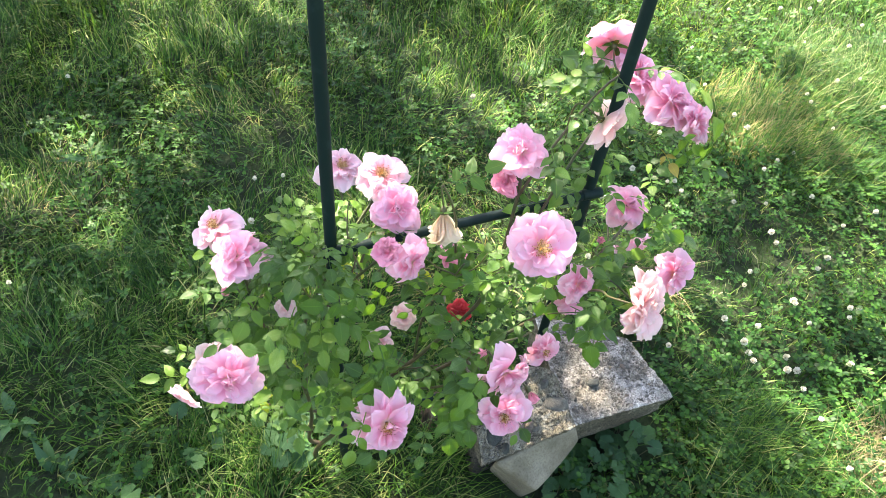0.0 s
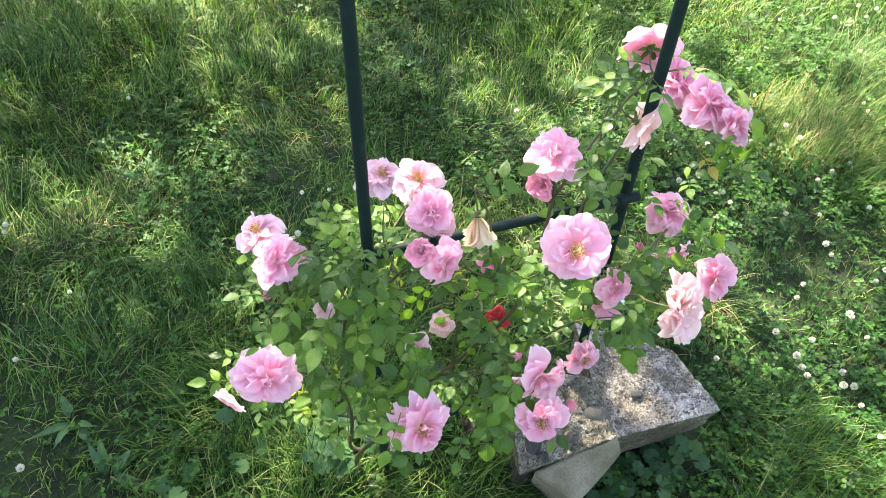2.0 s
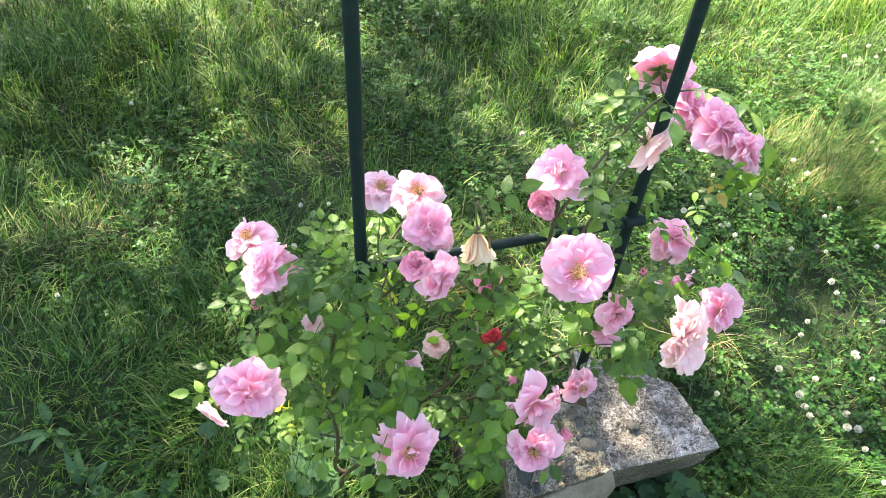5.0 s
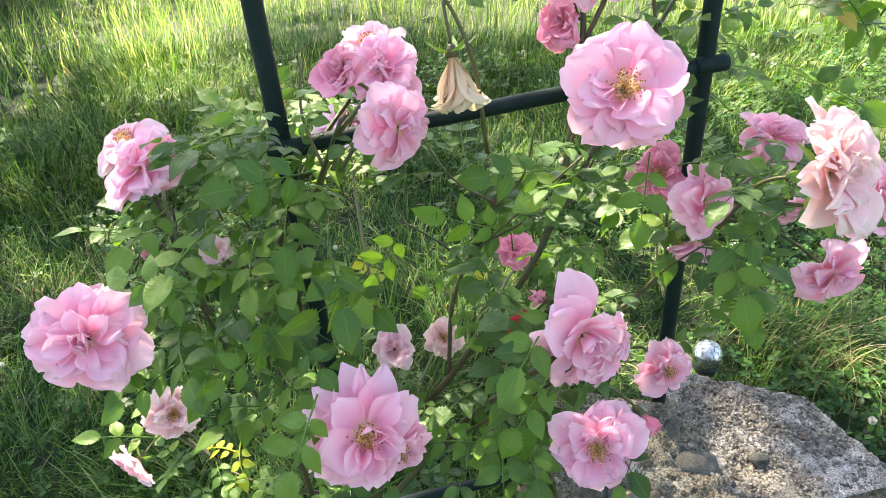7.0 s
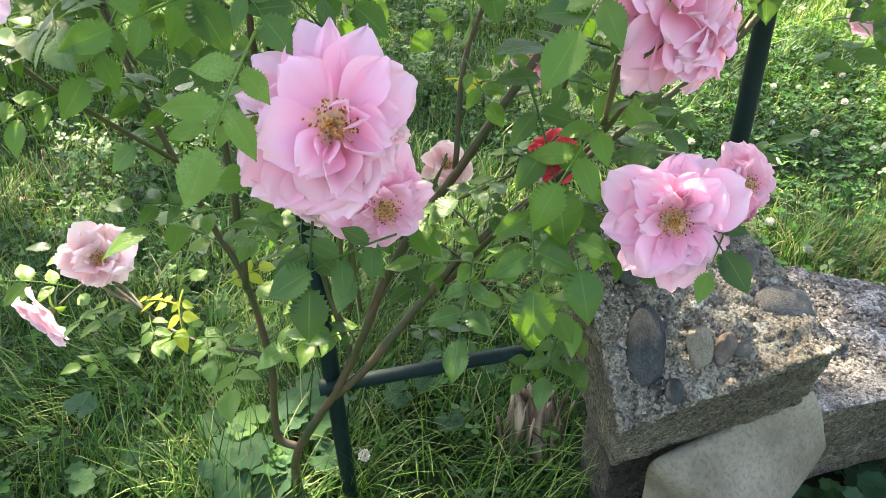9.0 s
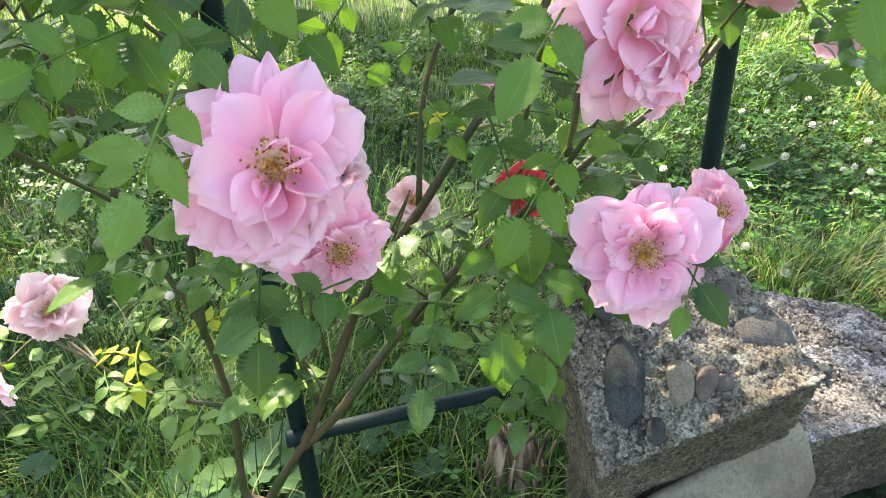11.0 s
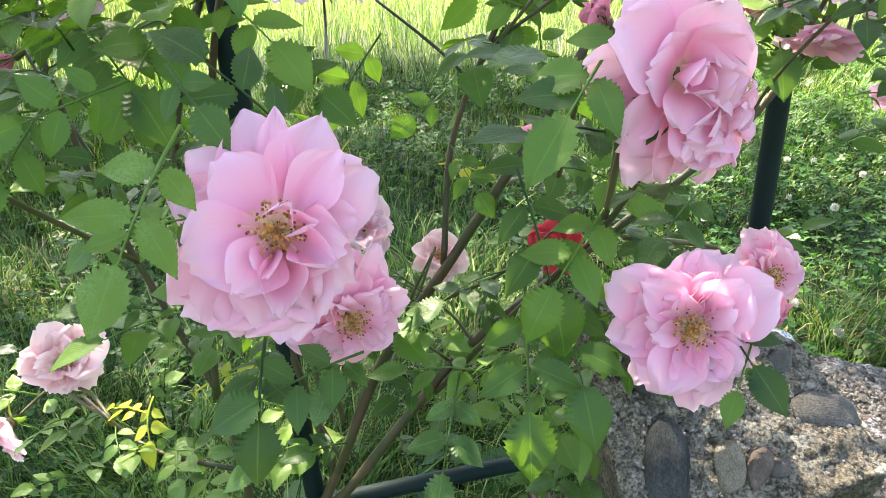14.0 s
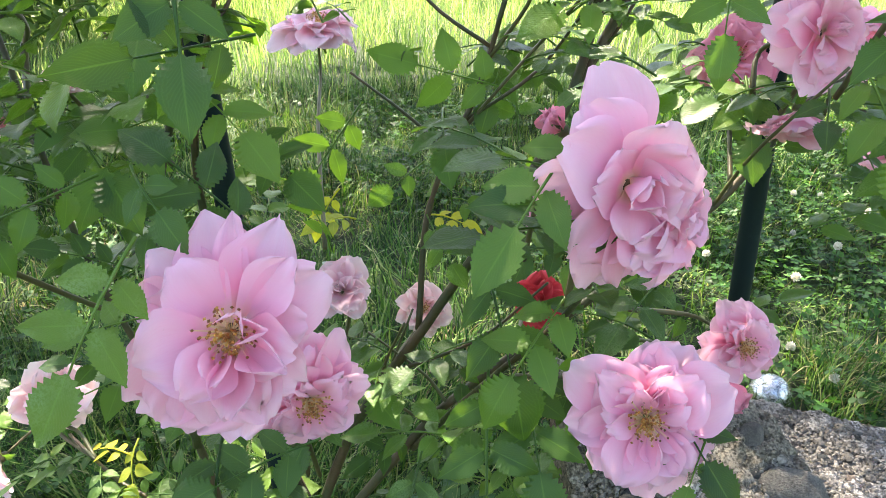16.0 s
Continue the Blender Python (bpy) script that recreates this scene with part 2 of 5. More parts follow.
stone_tone = smooth_stone.mix(1.0, stone_tone, smooth_stone.ramp(smooth_stone.noise(260.0, 3, 0.6), (0.30, (0.70, 0.67, 0.62)), (0.48, (1.0, 1.0, 1.0)), (0.68, (1.15, 1.14, 1.1))), "MULTIPLY")
stone_tone = smooth_stone.mix(smooth_stone.math("MULTIPLY", smooth_stone.ramp(smooth_stone.noise(34.0, 5), (0.55, (0, 0, 0)), (0.68, (1, 1, 1))), 0.45), stone_tone, (0.12, 0.10, 0.06))
smooth_stone.colour(stone_tone)
smooth_stone.bump(smooth_stone.noise(170.0, 6, 0.7), 0.8, 0.003)
PALE_STONE = smooth_stone.m


def pebble_material(name, a, b):
    m = Mat(name, 0.85)
    r = m.node("ShaderNodeObjectInfo").outputs["Random"]
    co = m.coord("Generated")
    col = m.mix(m.ramp(m.noise(2.6, 5, 0.6, co), (0.36, (0, 0, 0)), (0.62, (1, 1, 1))), a, b)
    col = m.mix(m.math("MULTIPLY", r, 0.4), col, tuple(c * 0.6 for c in a))
    speck = m.ramp(m.noise(26.0, 3, 0.65, co), (0.34, (0.45, 0.44, 0.42)), (0.50, (1, 1, 1)), (0.66, (1.5, 1.48, 1.42)))
    m.colour(m.mix(0.75, col, speck, "MULTIPLY"))
    m.b.inputs["Specular IOR Level"].default_value = 0.25
    m.bump(m.math("ADD", m.noise(5.0, 4, 0.6, co), m.noise(30.0, 3, 0.6, co)), 0.6, 0.002)
    return m.m


def grain_material(name, *stops):
    m = Mat(name, 0.85)
    m.colour(m.ramp(m.node("ShaderNodeNewGeometry").outputs["Random Per Island"], *stops))
    return m.m


GRAIN = grain_material("gravel_grain", (0.0, (0.045, 0.041, 0.035)), (0.45, (0.150, 0.136, 0.110)), (0.85, (0.235, 0.217, 0.185)), (1.0, (0.36, 0.335, 0.295)))
# darker grains, used on the block's front side
GRAIN_DARK = grain_material("dark_gravel_grain", (0.0, (0.035, 0.03, 0.02)), (0.6, (0.12, 0.105, 0.07)), (1.0, (0.24, 0.22, 0.16)))
PEB_GREY = pebble_material("grey_pebble", (0.105, 0.098, 0.085), (0.17, 0.16, 0.14))
PEB_BLUE = pebble_material("blue_grey_pebble", (0.040, 0.044, 0.042), (0.080, 0.084, 0.080))
PEB_PALE = pebble_material("pale_quartz_pebble", (0.20, 0.17, 0.12), (0.30, 0.265, 0.205))
PEB_BROWN = pebble_material("brown_pebble", (0.13, 0.105, 0.085), (0.21, 0.17, 0.14))
bark = Mat("weathered_sunlit_wood", 0.85)
grain = bark.node("ShaderNodeTexNoise", Scale=30.0, Detail=6.0)
bark.link(bark.node("ShaderNodeMapping", {"Vector": bark.coord()}, Scale=(3.0, 3.0, 0.35)).outputs[0], grain.inputs["Vector"])
# brown grain; its palest streaks stand in for sunlit strips
bark.colour(bark.ramp(grain.outputs["Fac"], (0.35, (0.035, 0.022, 0.014)), (0.5, (0.17, 0.105, 0.065)), (0.66, (0.52, 0.39, 0.27))))
bark.bump(grain.outputs["Fac"], 0.9, 0.008)
BARK = bark.m
black = Mat("black_plastic", 0.4)
black.colour(black.mix(black.noise(50.0, 4), (0.015, 0.015, 0.015), (0.05, 0.05, 0.045)))
BLACK = black.m
glass = Mat("crackled_glass", 0.08)
glass.colour((0.93, 0.96, 0.95))
glass.b.inputs["Transmission Weight"].default_value = 1.0
glass.b.inputs["IOR"].default_value = 1.45
crack = glass.node("ShaderNodeTexVoronoi", Scale=70.0)
crack.feature = "DISTANCE_TO_EDGE"
glass.link(glass.coord(), crack.inputs["Vector"])
glass.bump(glass.ramp(crack.outputs["Distance"], (0.0, (0, 0, 0)), (0.12, (1, 1, 1))), 0.7, 0.003)
GLASS = glass.m
chrome = Mat("silvered_lining", 0.25, 1.0)
chrome.colour((0.75, 0.77, 0.77))
CHROME = chrome.m
foliage_far = grass_material("shrub_leaf", ((0.0, (0.025, 0.055, 0.018)), (0.6, (0.06, 0.12, 0.03)), (1.0, (0.11, 0.18, 0.04))), 0.3)
trunk_mat = Mat("tree_bark", 0.9)
trunk_mat.colour(trunk_mat.mix(trunk_mat.noise(12.0, 6), (0.06, 0.045, 0.035), (0.17, 0.14, 0.11)))
trunk_mat.bump(trunk_mat.noise(30.0, 5), 0.9, 0.02)
TRUNK = trunk_mat.m


# ---- mesh helpers ----
def mesh_of(name, verts, faces, mat, uvs=None, smooth=True):
    """A mesh from arrays: faces are triangles or quads, all of one kind; uvs one per corner."""
    verts, faces = np.asarray(verts, float), np.asarray(faces, int)
    me = bpy.data.meshes.new(name)
    k = faces.shape[1]
    me.vertices.add(len(verts))
    me.vertices.foreach_set("co", verts.astype(np.float32).ravel())
    me.loops.add(faces.size)
    me.loops.foreach_set("vertex_index", faces.astype(np.int32).ravel())
    me.polygons.add(len(faces))
    me.polygons.foreach_set("loop_start", np.arange(0, faces.size, k, dtype=np.int32))
    me.polygons.foreach_set("loop_total", np.full(len(faces), k, np.int32))
    if uvs is not None:
        layer = me.uv_layers.new(name="UVMap")
        layer.data.foreach_set("uv", np.asarray(uvs, np.float32)[faces.ravel()].ravel())
    me.update(calc_edges=True)
    me.validate()
    me.polygons.foreach_set("use_smooth", np.full(len(me.polygons), smooth, bool))
    me.materials.append(mat)
    return me


def child(name, me, parent, m=None, label=""):
    ob = new(name, me)
    ob.parent = parent
    if m is not None:
        ob.matrix_basis = m
    if label:
        tagged(ob, label)
    return ob


def part(name, bm, mat, parent, label="", smooth=True):
    me = bpy.data.meshes.new(name)
    bm.to_mesh(me)
    bm.free()
    for p in me.polygons:
        p.use_smooth = smooth
    me.materials.append(mat)
    return child(name, me, parent, None, label)


def thing(name, label, category, group="", at_=(0, 0, 0)):
    ob = new(name)
    ob.empty_display_size = 0.05
    ob.location = at_
    return tagged(ob, label, category, group)


def smooth_line(points, steps):
    """Points on a Catmull-Rom curve through the given ones."""
    p = [Vector(q) for q in points]
    p = [p[0] * 2 - p[1]] + p + [p[-1] * 2 - p[-2]]
    out = []
    for i in range(1, len(p) - 2):
        a, b, c, d = p[i - 1], p[i], p[i + 1], p[i + 2]
        for s in range(steps):
            t = s / steps
            out.append(0.5 * ((2 * b) + (c - a) * t + (2 * a - 5 * b + 4 * c - d) * t * t + (3 * b - a - 3 * c + d) * t ** 3))
    out.append(p[-2])
    return out


def tube_arrays(line, r0, r1, sides=8, wobble=0.0, cap=True):
    """Vertices and triangles of a tapering tube along a line of points."""
    verts, faces = [], []
    n = len(line)
    up = Vector((0.3, 0.2, 1)).normalized()
    for i, p in enumerate(line):
        d = (line[min(i + 1, n - 1)] - line[max(i - 1, 0)]).normalized()
        side = d.cross(up)
        if side.length < 1e-3:
            side = d.cross(Vector((1, 0, 0)))
        side.normalize()
        other = side.cross(d)
        r = r0 + (r1 - r0) * i / (n - 1)
        for k in range(sides):
            a = 2 * math.pi * k / sides
            q = r * (1 + wobble * noise.noise(p * 60 + Vector((k * 1.7, 0, 0))))
            verts.append(p + (side * math.cos(a) + other * math.sin(a)) * q)
    for i in range(n - 1):
        for k in range(sides):
            a, b = i * sides + k, i * sides + (k + 1) % sides
            faces += [(a, b, b + sides), (a, b + sides, a + sides)]
    if cap:
        for i, flip in ((0, False), (n - 1, True)):
            verts.append(line[i])
            c = len(verts) - 1
            for k in range(sides):
                a, b = i * sides + k, i * sides + (k + 1) % sides
                faces.append((c, a, b) if flip else (c, b, a))
    return [tuple(v) for v in verts], faces


def tube_mesh(name, line, r0, r1, mat, sides=8, wobble=0.0):
    v, f = tube_arrays(line, r0, r1, sides, wobble)
    return mesh_of(name, v, f, mat)


# ---- ground ----
def ground_height(x, y):
    """Gentle bumps of the lawn, nearly flat by the roses."""
    return 0.018 * (noise.noise(Vector((x * 0.9, y * 0.9, 3.1))) + 0.4 * noise.noise(Vector((x * 2.7, y * 2.7, 7.7))))


def build_ground():
    xs = np.concatenate([np.linspace(-400, -12, 12), np.linspace(-9, 9, 91), np.linspace(12, 400, 12)])
    ys = np.concatenate([np.linspace(-400, -6, 12), np.linspace(-4, 14, 91), np.linspace(18, 400, 12)])
    verts = [(x, y, ground_height(x, y) if abs(x) < 30 and abs(y) < 30 else 0.0) for y in ys for x in xs]
    n = len(xs)
    faces = [(j * n + i, j * n + i + 1, (j + 1) * n + i + 1, (j + 1) * n + i) for j in range(len(ys) - 1) for i in range(n - 1)]
    tagged(new("ground", mesh_of("ground", verts, faces, SHADED_SOIL)), "earth under a lawn of grass and clover, coloured dark for shaded gaps", "ground", kind="structure")


build_ground()


# ---- grass ----
def heights(x, y):
    return np.array([ground_height(a, b) for a, b in zip(x, y)])


def field_noise(x, y, s, o):
    return np.array([noise.noise(Vector((a * s, b * s, o))) for a, b in zip(x, y)])


def blades(n, xr, yr, length, width, lean, segs, keep=None, seed=1):
    """Arrays of n bent grass blades over a field; keep(x, y) gives the share that stands there and how long it is."""
    r = np.random.default_rng(seed)
    x, y = r.uniform(*xr, n), r.uniform(*yr, n)
    size = np.ones(n)
    if keep is not None:
        share, size = keep(x, y)
        ok = r.uniform(0, 1, n) < share
        x, y, size = x[ok], y[ok], size[ok]
        n = len(x)
    z = heights(x, y)
    ln = length[0] + (length[1] - length[0]) * r.beta(2.0, 3.0, n)
    ln *= size
    wd = r.uniform(*width, n) * (0.7 + 0.3 * size)
    # neighbouring blades lean much the same way
    az = 5.0 * field_noise(x, y, 2.4, 17.0) + 2.5 * field_noise(x, y, 9.0, 23.0) + r.normal(0, 0.9, n)
    tilt = np.abs(r.normal(lean * 0.5, lean * 0.5, n))
    bend = np.abs(r.normal(lean, lean * 0.6, n))
    dx, dy = np.cos(az), np.sin(az)
    px_, py_ = -dy, dx
    rows = 2 * segs + 1
    v = np.zeros((n, rows, 3))
    cx, cy, cz = x.copy(), y.copy(), z - 0.004
    ang = tilt.copy()
    for s in range(segs + 1):
        w = wd * (1 - (s / segs) ** 1.6) * 0.5
        if s < segs:
            v[:, 2 * s] = np.stack([cx - px_ * w, cy - py_ * w, cz], 1)
            v[:, 2 * s + 1] = np.stack([cx + px_ * w, cy + py_ * w, cz], 1)
            step = ln / segs
            cx = cx + dx * np.sin(ang) * step
            cy = cy + dy * np.sin(ang) * step
            cz = np.maximum(cz + np.cos(ang) * step, z + 0.003)
            ang = ang + bend / segs * 1.5
        else:
            v[:, 2 * s] = np.stack([cx, cy, cz], 1)
    f = []
    for s in range(segs - 1):
        a = 2 * s
        f += [(a, a + 1, a + 3), (a, a + 3, a + 2)]
    a = 2 * (segs - 1)
    f.append((a, a + 1, a + 2))
    faces = (np.arange(n)[:, None, None] * rows + np.array(f)[None]).reshape(-1, 3)
    return v.reshape(-1, 3), faces


def clear_of_stones(x, y):
    block = (x > 0.15) & (x < 0.36) & (y > 0.58) & (y < 0.78)
    slab = (x > 0.36) & (x < 0.62) & (y > 0.68) & (y < 0.95)
    return ~(block | slab)


def lawn_edge(x, y):
    """1 in the near lawn, falling to 0 over its ragged border."""
    d = np.minimum(np.minimum(x + 2.5, 3.0 - x), np.minimum(y + 0.25, 9.0)) + 0.5 * field_noise(x, y, 1.7, 71.0)
    return np.clip(d / 0.55, 0, 1)


def lawn_share(x, y):
    n = field_noise(x, y, 1.6, 2.0)
    right = np.clip((x - 0.25) * 1.4, 0, 1) * np.clip((2.7 - y), 0, 1)
    share = np.clip(0.80 + 0.5 * n - 0.18 * right, 0.25, 1) * clear_of_stones(x, y) * lawn_edge(x, y)
    size = np.clip(0.95 + 0.8 * field_noise(x, y, 1.1, 9.0) - 0.30 * right + 0.22 * np.clip(y - 1.5, 0, 2), 0.5, 1.9)
    return share, size


def stuff(name, verts, faces, mat, label, category):
    return tagged(new(name, mesh_of(name, verts, faces, mat)), label, category, kind="stuff")


stuff("lawn_grass", *blades(190000, (-2.6, 3.1), (-0.1, 3.5), (0.034, 0.145), (0.0020, 0.0050), 0.85, 4, lawn_share, 3), LAWN,
      "fresh green lawn grass, uneven and unmown", "grass")


def straw_share(x, y):
    right = np.clip((x - 0.3) * 1.5, 0, 0.85)
    return np.clip((field_noise(x, y, 2.3, 21.0) - 0.06) * 3.0, 0.04, 1) * (1 - right) * clear_of_stones(x, y), np.ones(len(x))


stuff("dry_grass", *blades(20000, (-2.1, 2.6), (0.3, 3.4), (0.05, 0.15), (0.0012, 0.0026), 1.25, 4, straw_share, 5), STRAW,
      "dry straw-coloured clippings lying in the lawn", "dry grass")


def outer_share(x, y):
    return 1 - lawn_edge(x, y), np.clip(1.0 + 0.6 * field_noise(x, y, 0.8, 14.0), 0.6, 1.6)


stuff("outer_lawn_grass", *blades(60000, (-8.0, 8.0), (-6.0, 3.4), (0.06, 0.20), (0.006, 0.012), 0.6, 3, outer_share, 12), LAWN,
      "green lawn grass reaching out round the rose bed", "grass")


def meadow_share(x, y):
    size = np.clip(0.75 + 0.5 * field_noise(x, y, 0.8, 4.0) + 0.10 * (y - 3.2), 0.45, 1.6)
    return np.clip(1.1 - 0.08 * (y - 3.0), 0.3, 1), size


stuff("meadow_grass", *blades(95000, (-8.0, 8.0), (3.1, 11.5), (0.14, 0.46), (0.003, 0.0065), 0.42, 4, meadow_share, 8), MEADOW,
      "tall sunlit meadow grass going to seed", "grass")


def clovers(n, seed, xr, yr):
    """Arrays of three-part clover leaves on short stalks."""
    r = np.random.default_rng(seed)
    x, y = r.uniform(*xr, n), r.uniform(*yr, n)
    right = np.clip((x - 0.2) * 1.5, 0, 1)
    share = np.clip(0.18 + 1.3 * (field_noise(x, y, 1.9, 31.0)) + 0.60 * right * np.clip(3.2 - y, 0, 1), 0.03, 1) * clear_of_stones(x, y)
    ok = r.uniform(0, 1, n) < share
    x, y = x[ok], y[ok]
    n = len(x)
    z = heights(x, y) + r.uniform(0.02, 0.075, n)
    size = r.uniform(0.007, 0.0135, n)
    az = r.uniform(0, 2 * np.pi, n)
    nx, ny = r.normal(0, 0.35, n), r.normal(-0.1, 0.35, n)
    outline = np.array([(0, 0.02), (0.38, 0.42), (0.46, 0.82), (0.22, 1.06), (0, 0.95), (-0.22, 1.06), (-0.46, 0.82), (-0.38, 0.42)])
    fan = [(0, i, i + 1) for i in range(1, 7)]
    verts, faces, base = [], [], 0
    for k in range(3):
        a = az + k * 2.094
        ca, sa = np.cos(a), np.sin(a)
        for u, w in outline:
            lx, ly = (u * ca - w * sa) * size, (u * sa + w * ca) * size
            lz = nx * lx + ny * ly + 0.25 * np.abs(u) * size
            verts.append(np.stack([x + lx, y + ly, z + lz], 1))
    v = np.stack(verts, 1)
    f = np.array([(k * 8 + a, k * 8 + b, k * 8 + c) for k in range(3) for a, b, c in fan])
    faces = (np.arange(n)[:, None, None] * 24 + f[None]).reshape(-1, 3)
    return v.reshape(-1, 3), faces


stuff("clover_leaves", *clovers(66000, 17, (-2.0, 2.6), (0.3, 3.3)), CLOVER, "low mat of green three-part clover leaves", "clover")


def tuft(name, x, y, n, length, spread, mat, label, seed):
    """A tussock of fine arching blades."""
    r = np.random.default_rng(seed)
    v, f = blades(n, (x - spread, x + spread), (y - spread, y + spread), length, (0.0012, 0.0028), 0.85, 5, None, seed)
    return stuff(name, v, f, mat, label, "grass")


tuft("grass_tussock", 0.66, 1.22, 170, (0.08, 0.22), 0.10, STRAW, "tan and green grass tussock beside a glass globe", 41)
tuft("grass_tussock", 0.66, 1.24, 900, (0.08, 0.20), 0.13, LAWN, "green grass tussock beside a glass globe", 42)
tuft("grass_tussock", 0.02, 1.22, 160, (0.05, 0.14), 0.13, STRAW, "dry grass tussock in the lawn", 43)
tuft("grass_tussock", 0.80, 0.80, 700, (0.08, 0.20), 0.12, LAWN, "green grass tussock beside the concrete slab", 44)
tuft("grass_tussock", 1.75, 2.30, 1200, (0.12, 0.30), 0.28, MEADOW, "tall sunlit grass tussock in the lawn", 45)

tuft("grass_tussock", -0.08, 0.80, 1500, (0.10, 0.26), 0.24, LAWN, "long thin shaded grass round the rose's foot", 46)
tuft("grass_tussock", -0.42, 0.80, 900, (0.08, 0.22), 0.20, LAWN, "long thin shaded grass beside the rose", 47)
tuft("grass_tussock", 0.86, 0.66, 900, (0.08, 0.24), 0.20, LAWN, "long arching grass beside the concrete slab", 48)
tuft("grass_tussock", -0.75, 1.05, 900, (0.08, 0.22), 0.24, LAWN, "long thin grass tussock in the lawn", 49)
tuft("grass_tussock", 1.15, 0.70, 500, (0.08, 0.20), 0.10, STRAW, "dry grass tussock in the lawn", 50)


tuft("grass_tussock", 1.25, 1.97, 1300, (0.12, 0.30), 0.20, LAWN, "long arching olive grass tussock in the lawn", 51)
tuft("grass_tussock", 1.25, 1.97, 500, (0.10, 0.26), 0.20, STRAW, "dry tan grass blades in a tussock", 52)
tuft("grass_tussock", 1.41, 1.82, 900, (0.10, 0.26), 0.18, LAWN, "long arching green grass tussock in the lawn", 53)

# ---- clover flowers ----
def clover_head_mesh(seed):
    r = random.Random(seed)
    verts, faces = [], []
    for k in range(46):
        u = (k + 0.5) / 46
        th, ph = math.acos(1 - 1.7 * u), k * 2.39996
        d = Vector((math.sin(th) * math.cos(ph), math.sin(th) * math.sin(ph), math.cos(th)))
        side = d.cross(Vector((0, 0, 1))).normalized() if abs(d.z) < 0.99 else Vector((1, 0, 0))
        q = d.cross(side)
        ln = 0.0088 * r.uniform(0.85, 1.12)
        w = 0.0019
        i = len(verts)
        lift = Vector((0, 0, 0.0018))
        verts += [d * 0.0028 - side * w * 0.5, d * 0.0028 + side * w * 0.5, d * ln * 0.8 + side * w + lift, d * ln + lift * 1.6, d * ln * 0.8 - side * w + lift]
        verts.append(d * ln * 0.75 + q * w + lift)
        faces += [(i, i + 1, i + 2), (i, i + 2, i + 4), (i + 4, i + 2, i + 3), (i + 1, i + 5, i + 3), (i, i + 5, i + 3)]
    return mesh_of("head", [tuple(v) for v in verts], faces, WHITE, smooth=False)


HEADS = [clover_head_mesh(s) for s in (1, 2, 3)]
STALKS = [tube_mesh("stalk", smooth_line([(0, 0, -h), (0.004, 0.002, -h * 0.5), (0, 0, 0)], 4), 0.0008, 0.0008, TWIG, 5) for h in (0.07, 0.09, 0.11)]


def clover_flower(x, y, seed):
    r = random.Random(seed)
    h = r.uniform(0.055, 0.10)
    top = ground_height(x, y) + h
    ob = thing("clover_flower", "small white clover flower head on a thin stalk", "flower", "clover flowers in the lawn", (x, y, top))
    ob.rotation_euler = (r.uniform(-0.35, 0.35), r.uniform(-0.35, 0.35), r.uniform(0, 6))
    s = r.uniform(0.75, 1.15)
    child("head", HEADS[seed % 3], ob, Matrix.Scale(s, 4))
    child("stalk", STALKS[0 if h < 0.065 else 1 if h < 0.085 else 2], ob)


seed = 0
while seed < 760:
    seed += 1
    x, y = rnd.uniform(-1.7, 2.1), rnd.uniform(0.5, 2.9)
    dense = 0.8 * max(0, min(1, (x - 0.45) * 2)) * max(0.15, 1 - abs(y - 1.5) / 1.4) * (0.5 + 1.5 * max(0, noise.noise(Vector((x * 2.6, y * 2.6, 55.0))) + 0.25)) + 0.045
    if rnd.random() < dense and clear_of_stones(np.array([x]), np.array([y]))[0]:
        clover_flower(x, y, seed)

# ---- trellis ----
POST_L, POST_R, TUBE_R = Vector((-0.1035, 0.664, 0)), Vector((0.2905, 0.800, 0)), 0.0088


def trellis():
    ob = thing("trellis", "dark green coated steel tube trellis with two posts and rungs", "trellis", "", (0, 0, 0))
    for p in (POST_L, POST_R):
        line = [p + Vector((0, 0, z)) for z in (-0.05, 0.3, 0.7, 1.1, 1.6)]
        child("post", tube_mesh("post", line, TUBE_R, TUBE_R, TUBE, 20), ob)
    d = (POST_R - POST_L).normalized()
    front = Vector((d.y, -d.x, 0)) * TUBE_R * 0.9
    for z, rise in ((0.225, 0.0), (0.744, 0.017), (1.25, 0.0)):
        a, b = POST_L - d * 0.014 + front + Vector((0, 0, z)), POST_R + d * 0.018 + front + Vector((0, 0, z + rise))
        line = [a.lerp(b, k / 8) for k in range(9)]
        rung = child("rung", tube_mesh("rung", line, TUBE_R * 0.86, TUBE_R * 0.86, TUBE, 16), ob)
        for e, s in ((a, 1), (b, -1)):
            sleeve = [e + d * s * k for k in (0.0, 0.004, 0.030, 0.034)]
            child("sleeve", tube_mesh("sleeve", sleeve, TUBE_R * 0.98, TUBE_R * 0.98, TUBE, 16), rung)


trellis()


